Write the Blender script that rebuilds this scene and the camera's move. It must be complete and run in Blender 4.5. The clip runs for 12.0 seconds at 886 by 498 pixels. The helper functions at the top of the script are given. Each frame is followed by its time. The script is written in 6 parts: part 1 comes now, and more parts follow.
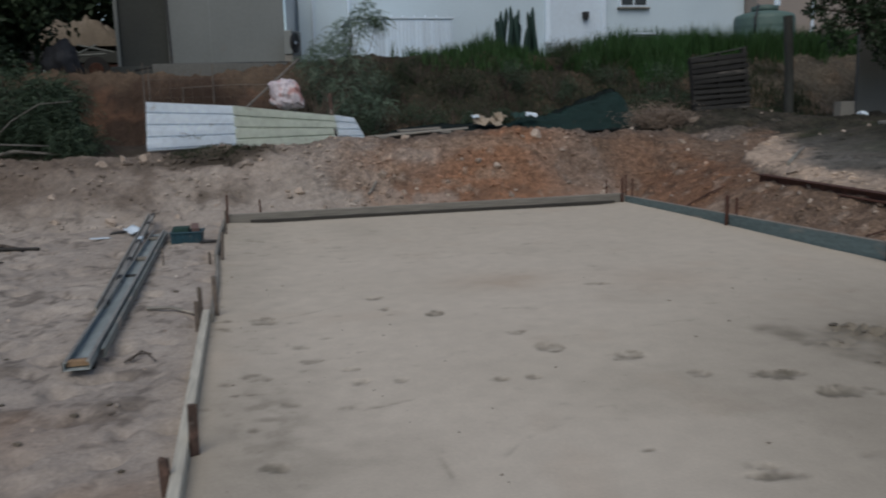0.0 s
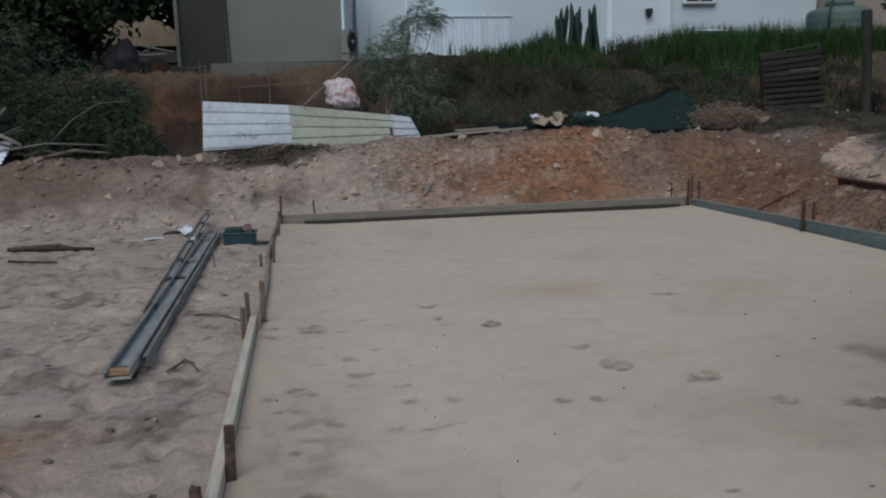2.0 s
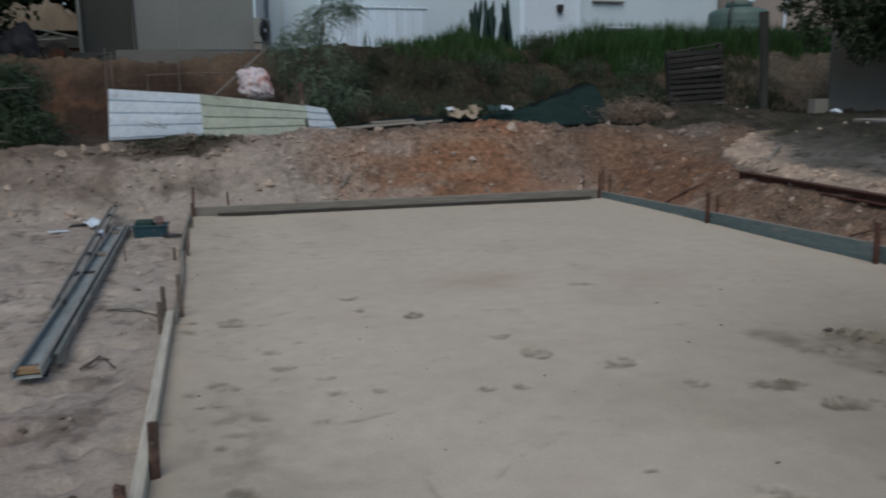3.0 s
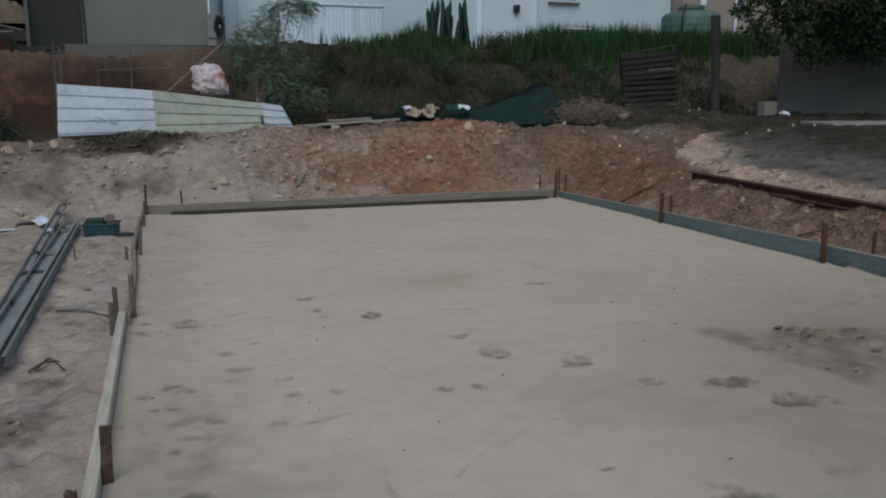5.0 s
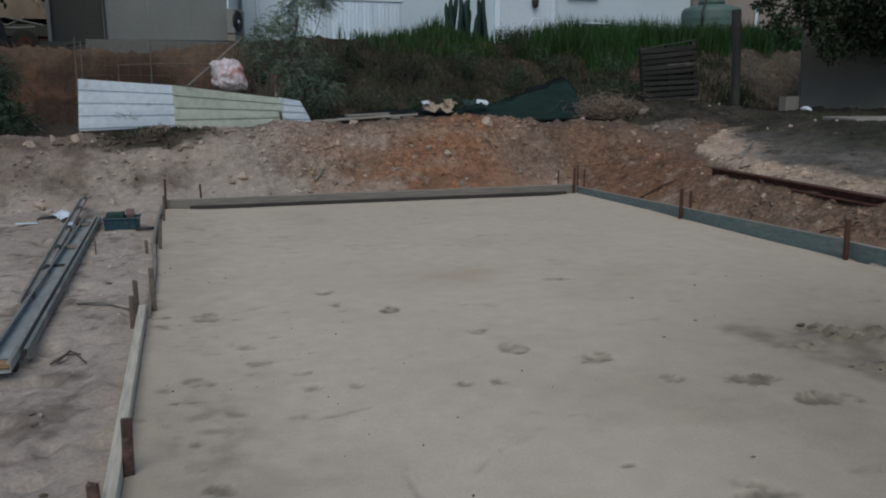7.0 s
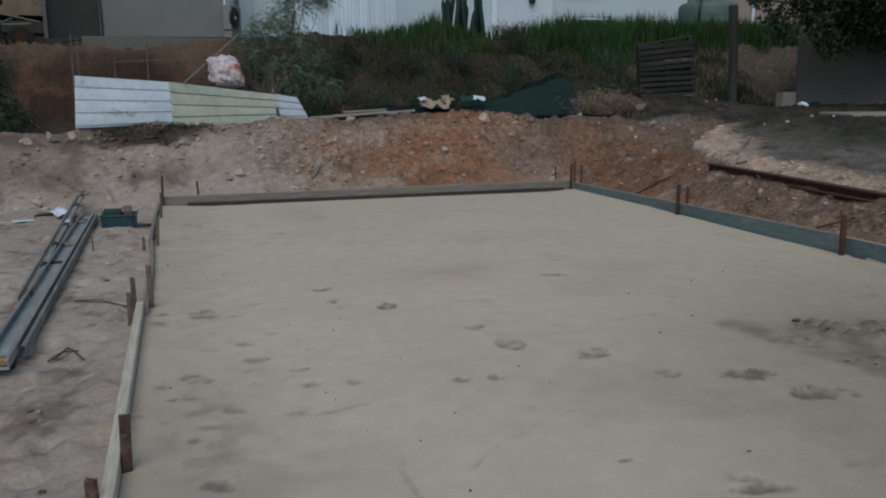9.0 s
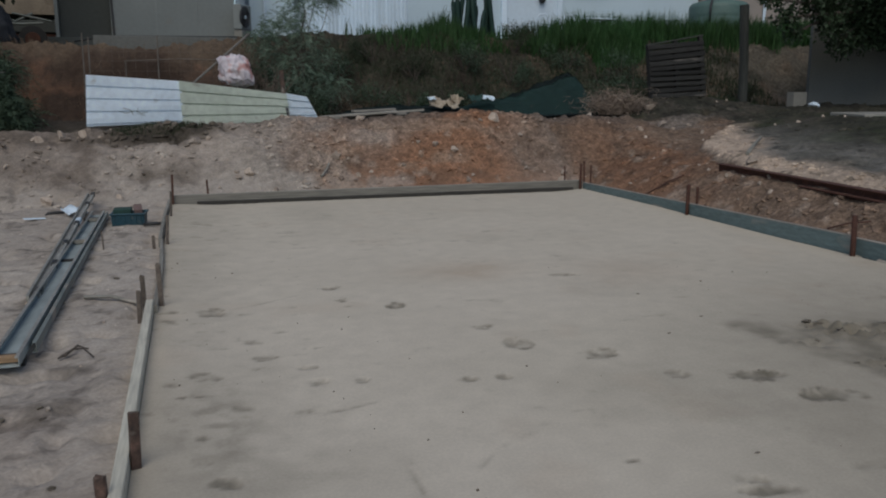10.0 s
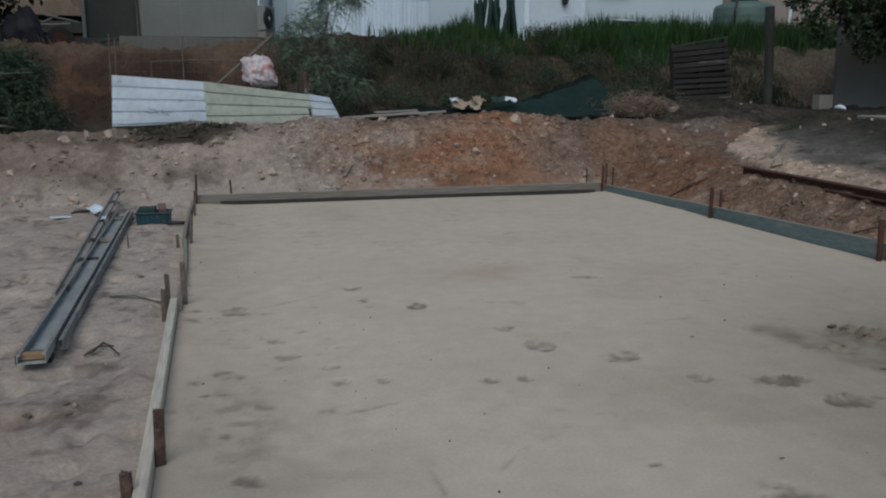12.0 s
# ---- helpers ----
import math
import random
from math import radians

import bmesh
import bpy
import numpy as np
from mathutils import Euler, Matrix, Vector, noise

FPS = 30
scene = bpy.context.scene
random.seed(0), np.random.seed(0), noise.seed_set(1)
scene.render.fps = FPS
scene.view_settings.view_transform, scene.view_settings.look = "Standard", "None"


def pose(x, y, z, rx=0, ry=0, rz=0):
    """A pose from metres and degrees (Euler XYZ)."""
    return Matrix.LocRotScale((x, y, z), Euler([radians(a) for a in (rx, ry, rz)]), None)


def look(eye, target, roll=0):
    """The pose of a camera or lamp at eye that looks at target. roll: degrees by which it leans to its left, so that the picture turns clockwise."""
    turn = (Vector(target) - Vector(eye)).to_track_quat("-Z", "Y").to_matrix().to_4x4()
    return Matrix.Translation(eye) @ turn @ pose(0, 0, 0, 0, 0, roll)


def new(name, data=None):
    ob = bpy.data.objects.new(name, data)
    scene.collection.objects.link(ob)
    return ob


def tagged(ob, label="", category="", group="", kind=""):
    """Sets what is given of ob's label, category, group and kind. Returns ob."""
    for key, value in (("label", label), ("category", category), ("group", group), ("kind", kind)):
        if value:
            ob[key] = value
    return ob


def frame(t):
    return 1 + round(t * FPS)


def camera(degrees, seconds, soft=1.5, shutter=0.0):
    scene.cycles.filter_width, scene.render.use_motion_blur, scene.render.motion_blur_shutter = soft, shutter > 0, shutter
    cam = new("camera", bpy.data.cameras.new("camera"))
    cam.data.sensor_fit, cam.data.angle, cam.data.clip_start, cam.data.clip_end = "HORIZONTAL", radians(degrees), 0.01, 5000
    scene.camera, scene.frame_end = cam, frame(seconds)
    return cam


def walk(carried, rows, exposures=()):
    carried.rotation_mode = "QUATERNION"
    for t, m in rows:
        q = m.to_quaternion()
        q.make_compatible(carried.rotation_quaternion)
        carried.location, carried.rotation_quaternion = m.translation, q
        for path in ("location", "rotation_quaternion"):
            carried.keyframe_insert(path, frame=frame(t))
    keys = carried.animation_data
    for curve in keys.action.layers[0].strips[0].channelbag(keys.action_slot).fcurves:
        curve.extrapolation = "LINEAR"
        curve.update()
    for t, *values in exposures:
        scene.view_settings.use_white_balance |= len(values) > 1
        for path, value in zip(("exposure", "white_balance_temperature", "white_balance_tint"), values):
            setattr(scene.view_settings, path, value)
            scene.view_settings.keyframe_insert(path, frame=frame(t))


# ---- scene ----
cam = camera(57.0, 12.0, soft=2.0, shutter=0.7)
PATH = [
    (0, (-0.305, 0.441, 1.542), (0.153, 2.359, 1.208), -1.5),
    (0.5, (-0.41, 0.514, 1.55), (-0.048, 2.453, 1.217), -1.1),
    (1, (-0.384, 0.615, 1.528), (-0.105, 2.568, 1.195), -1.8),
    (1.5, (-0.269, 0.752, 1.528), (0.028, 2.7, 1.19), -1.3),
    (2, (-0.241, 0.786, 1.529), (0.084, 2.731, 1.199), -1.5),
    (2.5, (-0.301, 0.777, 1.528), (0.1, 2.706, 1.186), -1.4),
    (3, (-0.308, 0.77, 1.535), (0.223, 2.665, 1.182), -0.7),
    (3.5, (-0.304, 0.772, 1.536), (0.313, 2.64, 1.18), -0.1),
    (5.5, (-0.323, 0.779, 1.542), (0.31, 2.642, 1.184), -0.1),
    (6, (-0.329, 0.783, 1.535), (0.288, 2.65, 1.172), -0.2),
    (6.5, (-0.337, 0.787, 1.534), (0.269, 2.658, 1.17), -0.2),
    (7, (-0.327, 0.794, 1.536), (0.266, 2.668, 1.168), -0.1),
    (9, (-0.326, 0.783, 1.537), (0.272, 2.654, 1.16), -0.2),
    (9.5, (-0.327, 0.785, 1.537), (0.267, 2.658, 1.161), -0.0),
    (10, (-0.324, 0.782, 1.536), (0.253, 2.659, 1.158), -0.1),
    (10.5, (-0.329, 0.78, 1.535), (0.222, 2.665, 1.156), -0.1),
    (11, (-0.334, 0.777, 1.536), (0.202, 2.666, 1.156), -0.1),
    (11.5, (-0.339, 0.774, 1.536), (0.194, 2.665, 1.157), -0.0),
    (12, (-0.338, 0.781, 1.537), (0.192, 2.673, 1.162), 0.1),
]
walk(cam, [(t, look(eye, target, roll)) for t, eye, target, roll in PATH], exposures=[(0.0, -0.1, 6500, 10), (2.0, -0.1, 6500, 10), (3.5, -0.13, 6410, 8.3), (12.0, -0.15, 6400, 8)])

# ---- world, sun, exposure ----
world = bpy.data.worlds.new("world")
scene.world = world
world.use_nodes = True
wn = world.node_tree
sky = wn.nodes.new("ShaderNodeTexSky")
sky.sky_type, sky.sun_disc = "NISHITA", False
sky.sun_elevation, sky.sun_rotation = radians(52), radians(200)
sky.air_density, sky.dust_density, sky.ozone_density = 1.0, 1.5, 1.0
wn.links.new(sky.outputs[0], wn.nodes["Background"].inputs[0])
wn.nodes["Background"].inputs[1].default_value = 0.09
sun_data = bpy.data.lights.new("sun", "SUN")
sun_data.energy, sun_data.angle, sun_data.color = 1.25, radians(45), (1.0, 0.96, 0.88)
sun = new("sun", sun_data)
sun.matrix_world = look((0, 0, 40), (10.7, 29.4, 0))


# ---- materials ----
def material(name, base, rough=0.8, second=None, grain=30.0, broad=2.0, amount=0.35, bump=0.3, metal=0.0,
             stretch=(1, 1, 1), dirt=None, dirt_scale=3.0, dirt_at=0.6, rand=0.15, island=False, height=0.01):
    """A node material with grain, broad variation, optional dirt with a shape of its own, and bump."""
    m = bpy.data.materials.new(name)
    m.use_nodes = True
    n, l = m.node_tree.nodes, m.node_tree.links
    b = n["Principled BSDF"]
    b.inputs["Roughness"].default_value, b.inputs["Metallic"].default_value = rough, metal
    co = n.new("ShaderNodeTexCoord")
    mp = n.new("ShaderNodeMapping")
    mp.inputs["Scale"].default_value = stretch
    l.new(co.outputs["Object"], mp.inputs["Vector"])

    def noise_tex(scale, detail=4.0):
        t = n.new("ShaderNodeTexNoise")
        t.inputs["Scale"].default_value, t.inputs["Detail"].default_value = scale, detail
        l.new(mp.outputs[0], t.inputs["Vector"])
        return t

    def mix(kind, fac, a, c):
        x = n.new("ShaderNodeMix")
        x.data_type, x.blend_type = "RGBA", kind
        for sock, v in ((x.inputs[0], fac), (x.inputs[6], a), (x.inputs[7], c)):
            if isinstance(v, bpy.types.NodeSocket):
                l.new(v, sock)
            else:
                sock.default_value = v if isinstance(v, (int, float)) else (*v, 1)
        return x.outputs[2]

    def ramp(sock, lo, hi):
        r = n.new("ShaderNodeMapRange")
        r.inputs[1].default_value, r.inputs[2].default_value = lo, hi
        l.new(sock, r.inputs[0])
        return r.outputs[0]
    fine, wide = noise_tex(grain), noise_tex(broad)
    second = second or tuple(c * 0.7 for c in base)
    col = mix("MIX", ramp(wide.outputs[0], 0.3, 0.7), base, second)
    k = n.new("ShaderNodeMapRange")
    k.inputs[1].default_value, k.inputs[2].default_value = 0.25, 0.75
    k.inputs[3].default_value, k.inputs[4].default_value = 1 - amount, 1 + amount * 0.5
    l.new(fine.outputs[0], k.inputs[0])
    col = mix("MULTIPLY", 1.0, col, k.outputs[0])
    if dirt:
        d = noise_tex(dirt_scale, 6.0)
        col = mix("MIX", ramp(d.outputs[0], dirt_at, dirt_at + 0.12), col, dirt)
    if rand:
        src = n.new("ShaderNodeNewGeometry").outputs["Random Per Island"] if island else n.new("ShaderNodeObjectInfo").outputs["Random"]
        r = n.new("ShaderNodeMapRange")
        r.inputs[3].default_value, r.inputs[4].default_value = 1 - rand, 1 + rand
        l.new(src, r.inputs[0])
        col = mix("MULTIPLY", 1.0, col, r.outputs[0])
    l.new(col, b.inputs["Base Color"])
    bp = n.new("ShaderNodeBump")
    bp.inputs["Strength"].default_value, bp.inputs["Distance"].default_value = bump, height
    l.new(fine.outputs[0], bp.inputs["Height"])
    l.new(bp.outputs[0], b.inputs["Normal"])
    return m


def soil_material(name, rough=0.95, grain=45.0, lump=9.0, bump=0.6, height=0.02, calm=1.0, clods=False):
    """Earth: its albedo comes from the soil attribute of the mesh, with grain, clods and relief."""
    m = bpy.data.materials.new(name)
    m.use_nodes = True
    n, l = m.node_tree.nodes, m.node_tree.links
    b = n["Principled BSDF"]
    b.inputs["Roughness"].default_value = rough
    b.inputs["Specular IOR Level"].default_value = 0.15
    at = n.new("ShaderNodeAttribute")
    at.attribute_name = "soil"
    co = n.new("ShaderNodeTexCoord")
    col = at.outputs["Color"]
    heights = []
    loose = n.new("ShaderNodeMapRange")
    loose.inputs[1].default_value, loose.inputs[2].default_value = 0.28, 1.0
    loose.inputs[3].default_value, loose.inputs[4].default_value = 0.5, 1.0
    l.new(at.outputs["Alpha"], loose.inputs[0])
    for scale, lo, hi, wt in ((grain, 0.7, 1.24, 0.4), (lump, 0.72, 1.2, 1.0), (1.3, 0.88, 1.1, 0.0)):
        t = n.new("ShaderNodeTexNoise")
        t.inputs["Scale"].default_value, t.inputs["Detail"].default_value = scale, 6.0
        l.new(co.outputs["Object"], t.inputs["Vector"])
        r = n.new("ShaderNodeMapRange")
        r.inputs[1].default_value, r.inputs[2].default_value = 0.3, 0.7
        r.inputs[3].default_value, r.inputs[4].default_value = 1 - (1 - lo) * calm, 1 + (hi - 1) * calm
        l.new(t.outputs[0], r.inputs[0])
        x = n.new("ShaderNodeMix")
        x.data_type, x.blend_type = "RGBA", "MULTIPLY"
        l.new(loose.outputs[0], x.inputs[0])
        l.new(col, x.inputs[6])
        l.new(r.outputs[0], x.inputs[7])
        col = x.outputs[2]
        if wt:
            s = n.new("ShaderNodeMath")
            s.operation = "MULTIPLY"
            s.inputs[1].default_value = wt
            l.new(t.outputs[0], s.inputs[0])
            heights.append(s.outputs[0])
    add = n.new("ShaderNodeMath")
    l.new(heights[0], add.inputs[0])
    l.new(heights[1], add.inputs[1])
    if clods:
        # broken lumps of two sizes, the shade in the cracks between them put into the colour
        only = n.new("ShaderNodeMapRange")
        only.inputs[1].default_value, only.inputs[2].default_value = 0.4, 1.0
        l.new(at.outputs["Alpha"], only.inputs[0])
        for scale, deep in ((11.0, 0.9), (27.0, 0.5)):
            warp = n.new("ShaderNodeTexNoise")
            warp.inputs["Scale"].default_value, warp.inputs["Detail"].default_value = scale * 0.6, 3.0
            l.new(co.outputs["Object"], warp.inputs["Vector"])
            shift = n.new("ShaderNodeVectorMath")
            shift.operation = "MULTIPLY_ADD"
            shift.inputs[1].default_value = (2.2 / scale,) * 3
            l.new(warp.outputs["Color"], shift.inputs[0])
            l.new(co.outputs["Object"], shift.inputs[2])
            cell = n.new("ShaderNodeTexVoronoi")
            cell.inputs["Scale"].default_value = scale
            l.new(shift.outputs[0], cell.inputs["Vector"])
            crack_shade = n.new("ShaderNodeMapRange")
            crack_shade.inputs[1].default_value, crack_shade.inputs[2].default_value = 0.15, 0.75
            crack_shade.inputs[3].default_value, crack_shade.inputs[4].default_value = 1.17, 0.8
            l.new(cell.outputs["Distance"], crack_shade.inputs[0])
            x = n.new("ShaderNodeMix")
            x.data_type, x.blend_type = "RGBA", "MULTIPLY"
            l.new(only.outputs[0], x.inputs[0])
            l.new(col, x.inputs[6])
            l.new(crack_shade.outputs[0], x.inputs[7])
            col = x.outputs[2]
            more = n.new("ShaderNodeMath")
            more.operation = "MULTIPLY_ADD"
            more.inputs[1].default_value = -deep
            l.new(cell.outputs["Distance"], more.inputs[0])
            l.new(add.outputs[0], more.inputs[2])
            add = more
    bp = n.new("ShaderNodeBump")
    bp.inputs["Distance"].default_value = height
    k = n.new("ShaderNodeMath")
    k.operation = "MULTIPLY"
    k.inputs[1].default_value = bump
    l.new(at.outputs["Alpha"], k.inputs[0])
    l.new(k.outputs[0], bp.inputs["Strength"])
    l.new(add.outputs[0], bp.inputs["Height"])
    l.new(bp.outputs[0], b.inputs["Normal"])
    l.new(col, b.inputs["Base Color"])
    return m


def leaf_material(name, base, second, rough=0.6):
    m = material(name, base, rough, second, grain=60, broad=0.8, amount=0.2, bump=0.0, rand=0.32, island=True)
    m.node_tree.nodes["Principled BSDF"].inputs["Specular IOR Level"].default_value = 0.2
    return m


M = {
    "soil": soil_material("earth", bump=0.85, height=0.04, clods=True),
    "rubble": soil_material("rubble", bump=0.35, height=0.004),
    "sand": soil_material("compacted_sand", grain=70, lump=6.0, bump=0.07, height=0.006, calm=0.22),
    "pale_wood": material("pale_pine", (0.56, 0.53, 0.44), 0.8, (0.47, 0.44, 0.36), 60, 3, 0.3, 0.3, stretch=(0.08, 1, 1), dirt=(0.3, 0.26, 0.2), dirt_scale=9, dirt_at=0.64),
    "grey_wood": material("weathered_timber", (0.27, 0.255, 0.22), 0.85, (0.19, 0.178, 0.152), 50, 3, 0.4, 0.4, stretch=(0.06, 1, 1), dirt=(0.34, 0.3, 0.25), dirt_scale=6, dirt_at=0.6),
    "raw_wood": material("raw_timber", (0.36, 0.24, 0.14), 0.85, (0.28, 0.18, 0.1), 50, 5, 0.35, 0.3, stretch=(1, 0.2, 1)),
    "stake_grey": material("grey_stake", (0.165, 0.135, 0.11), 0.9, (0.08, 0.064, 0.054), 60, 12, 0.5, 0.5, stretch=(1, 1, 0.5), dirt=(0.25, 0.22, 0.185), dirt_scale=14, dirt_at=0.58, rand=0.25),
    "board_grey": material("pale_grey_board", (0.33, 0.31, 0.27), 0.85, (0.25, 0.23, 0.2), 50, 3, 0.35, 0.3, stretch=(0.06, 1, 1)),
    "dark_wood": material("dark_timber", (0.038, 0.035, 0.03), 0.85, (0.025, 0.023, 0.02), 50, 3, 0.4, 0.4, stretch=(0.06, 1, 1), rand=0.35),
    "pallet_wood": material("rotting_pallet_wood", (0.033, 0.032, 0.029), 0.9, (0.014, 0.0135, 0.0125), 40, 5, 0.5, 0.5, stretch=(0.15, 1, 1), dirt=(0.1, 0.09, 0.08), dirt_scale=7, dirt_at=0.64, rand=0.5),
    "post_wood": material("grey_post_wood", (0.062, 0.066, 0.058), 0.9, (0.042, 0.044, 0.039), 40, 4, 0.4, 0.4, stretch=(1, 1, 0.15)),
    "stake_wood": material("stained_stake", (0.17, 0.1, 0.075), 0.85, (0.05, 0.038, 0.032), 60, 16, 0.6, 0.5, stretch=(1, 1, 0.7), dirt=(0.25, 0.22, 0.185), dirt_scale=18, dirt_at=0.56, rand=0.25),
    "blue_board": material("blue_painted_board", (0.146, 0.2, 0.2), 0.65, (0.115, 0.162, 0.163), 40, 2, 0.3, 0.2, stretch=(0.25, 1, 1), dirt=(0.29, 0.27, 0.235), dirt_scale=6, dirt_at=0.6),
    "rust": material("rusted_steel", (0.135, 0.06, 0.042), 0.85, (0.08, 0.04, 0.03), 80, 8, 0.5, 0.5, 0.3),
    # darker copy of zinc, with the shade on a channel's side in its colour
    "zinc_side": material("shaded_galvanised_steel", (0.205, 0.225, 0.21), 0.6, (0.15, 0.168, 0.157), 14, 3, 0.3, 0.08, 0.12, stretch=(0.3, 1, 1), dirt=(0.3, 0.26, 0.22), dirt_scale=7, dirt_at=0.6),
    "zinc": material("galvanised_steel", (0.4, 0.45, 0.445), 0.5, (0.3, 0.345, 0.34), 14, 3, 0.3, 0.08, 0.12, stretch=(0.3, 1, 1), dirt=(0.3, 0.26, 0.22), dirt_scale=7, dirt_at=0.63),
    "alu": material("aluminium", (0.42, 0.41, 0.37), 0.55, (0.31, 0.295, 0.265), 30, 5, 0.3, 0.1, 0.4),
    "black": material("black_plastic", (0.02, 0.02, 0.022), 0.5, (0.03, 0.03, 0.03), 40, 5, 0.2, 0.1),
    "drum": material("faded_dark_plastic", (0.011, 0.013, 0.018), 0.85, (0.017, 0.019, 0.023), 20, 3, 0.3, 0.2),
    "teal": material("teal_plastic", (0.02, 0.075, 0.1), 0.5, (0.016, 0.055, 0.075), 40, 5, 0.25, 0.1, dirt=(0.22, 0.19, 0.16), dirt_scale=9, dirt_at=0.64),
    "green_cloth": material("green_cloth", (0.02, 0.055, 0.045), 0.9, (0.015, 0.04, 0.034), 60, 8, 0.3, 0.4),
    "brick": material("fired_brick", (0.17, 0.112, 0.1), 0.9, (0.13, 0.085, 0.076), 60, 8, 0.3, 0.4),
    "white_sheet": material("white_sheet_metal", (0.76, 0.86, 0.94), 0.4, (0.69, 0.79, 0.88), 12, 2, 0.12, 0.05, 0.0, dirt=(0.3, 0.27, 0.23), dirt_scale=2.2, dirt_at=0.67),
    "cream_sheet": material("cream_sheet_metal", (0.68, 0.75, 0.65), 0.45, (0.6, 0.67, 0.575), 12, 2, 0.15, 0.05, 0.0, dirt=(0.3, 0.27, 0.22), dirt_scale=2.5, dirt_at=0.65),
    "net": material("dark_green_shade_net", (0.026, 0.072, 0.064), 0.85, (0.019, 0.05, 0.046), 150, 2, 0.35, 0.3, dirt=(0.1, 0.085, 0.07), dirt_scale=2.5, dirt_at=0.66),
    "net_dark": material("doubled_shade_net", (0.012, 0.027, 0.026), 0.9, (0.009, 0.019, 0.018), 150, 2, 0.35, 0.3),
    "card": material("torn_cardboard", (0.36, 0.29, 0.21), 0.9, (0.45, 0.38, 0.3), 30, 6, 0.3, 0.3),
    "sack": material("printed_plastic_sack", (0.62, 0.55, 0.6), 0.5, (0.66, 0.62, 0.64), 20, 4, 0.2, 0.3, dirt=(0.47, 0.25, 0.23), dirt_scale=5, dirt_at=0.49),
    "white_paint": material("white_painted_metal", (0.69, 0.8, 0.89), 0.5, (0.64, 0.745, 0.83), 10, 0.6, 0.06, 0.05, dirt=(0.42, 0.4, 0.37), dirt_scale=0.8, dirt_at=0.72),
    "white_wall": material("whitewashed_render", (0.6, 0.72, 0.785), 0.85, (0.54, 0.65, 0.71), 25, 0.5, 0.1, 0.2, dirt=(0.45, 0.43, 0.4), dirt_scale=1.0, dirt_at=0.7),
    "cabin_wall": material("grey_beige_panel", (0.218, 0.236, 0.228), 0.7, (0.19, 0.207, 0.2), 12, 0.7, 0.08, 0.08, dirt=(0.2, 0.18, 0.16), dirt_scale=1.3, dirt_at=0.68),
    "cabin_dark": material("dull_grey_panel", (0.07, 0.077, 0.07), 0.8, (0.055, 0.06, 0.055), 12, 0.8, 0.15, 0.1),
    "beige_wall": material("beige_render", (0.36, 0.31, 0.27), 0.9, (0.31, 0.27, 0.24), 20, 0.6, 0.12, 0.2),
    "concrete": material("rough_concrete", (0.3, 0.285, 0.25), 0.9, (0.23, 0.22, 0.19), 40, 2, 0.25, 0.4),
    "grey_render": material("grey_cement_render", (0.155, 0.158, 0.147), 0.9, (0.125, 0.128, 0.118), 30, 0.8, 0.2, 0.3),
    "roof": material("roof_sheet", (0.5, 0.52, 0.54), 0.55, (0.42, 0.44, 0.46), 10, 1, 0.15, 0.05),
    "tank": material("green_polyethylene", (0.095, 0.155, 0.135), 0.6, (0.08, 0.135, 0.118), 12, 1.2, 0.12, 0.05, dirt=(0.16, 0.2, 0.17), dirt_scale=1.5, dirt_at=0.66),
    "stone": material("limestone", (0.47, 0.39, 0.32), 0.95, (0.35, 0.275, 0.215), 25, 5, 0.3, 0.4, rand=0.28, height=0.004),
    "earth_lump": material("earth_lump", (0.2, 0.172, 0.135), 0.95, (0.12, 0.102, 0.08), 40, 8, 0.35, 0.4, rand=0.3, height=0.004),
    "glass": material("dark_window_glass", (0.03, 0.035, 0.04), 0.08, (0.025, 0.03, 0.035), 3, 1, 0.05, 0.0),
    "twig": material("dry_twig", (0.15, 0.115, 0.09), 0.9, (0.1, 0.078, 0.06), 40, 6, 0.4, 0.3),
    "bark": material("bark", (0.1, 0.08, 0.065), 0.95, (0.07, 0.055, 0.045), 40, 6, 0.5, 0.7, stretch=(1, 1, 0.2)),
    "dead": material("bleached_branch", (0.24, 0.225, 0.205), 0.9, (0.17, 0.158, 0.142), 40, 6, 0.4, 0.4),
    "leaf": leaf_material("dark_leaf", (0.033, 0.053, 0.026), (0.021, 0.036, 0.018)),
    "feather": leaf_material("grey_green_leaf", (0.07, 0.104, 0.064), (0.046, 0.072, 0.046)),
    "mimosa": leaf_material("fresh_leaf", (0.16, 0.22, 0.16), (0.11, 0.165, 0.115)),
    "grass": leaf_material("green_grass", (0.033, 0.088, 0.025), (0.03, 0.064, 0.021)),
    "weed": leaf_material("dull_weed", (0.034, 0.05, 0.027), (0.043, 0.046, 0.027)),
    "straw": leaf_material("dry_straw", (0.16, 0.115, 0.075), (0.12, 0.085, 0.06)),
    "brush": leaf_material("dry_brush", (0.3, 0.235, 0.185), (0.22, 0.17, 0.13)),
    "cactus": leaf_material("cactus_skin", (0.02, 0.042, 0.034), (0.014, 0.03, 0.026)),
    "tarp": material("sand_coloured_tarp", (0.25, 0.205, 0.15), 0.8, (0.19, 0.155, 0.115), 20, 3, 0.2, 0.4),
    "wire": material("galvanised_wire", (0.2, 0.18, 0.16), 0.7, (0.13, 0.11, 0.09), 30, 5, 0.3, 0.1, 0.5),
}


# ---- building tools ----
def part(name, bm, mat, parent=None, label="", smooth=False):
    """Links a bmesh as one mesh object under a thing or a part."""
    me = bpy.data.meshes.new(name)
    bm.to_mesh(me)
    bm.free()
    me.materials.append(M[mat])
    if smooth:
        me.shade_smooth()
    ob = new(name, me)
    ob.parent = parent
    if label:
        ob["label"] = label
    return ob


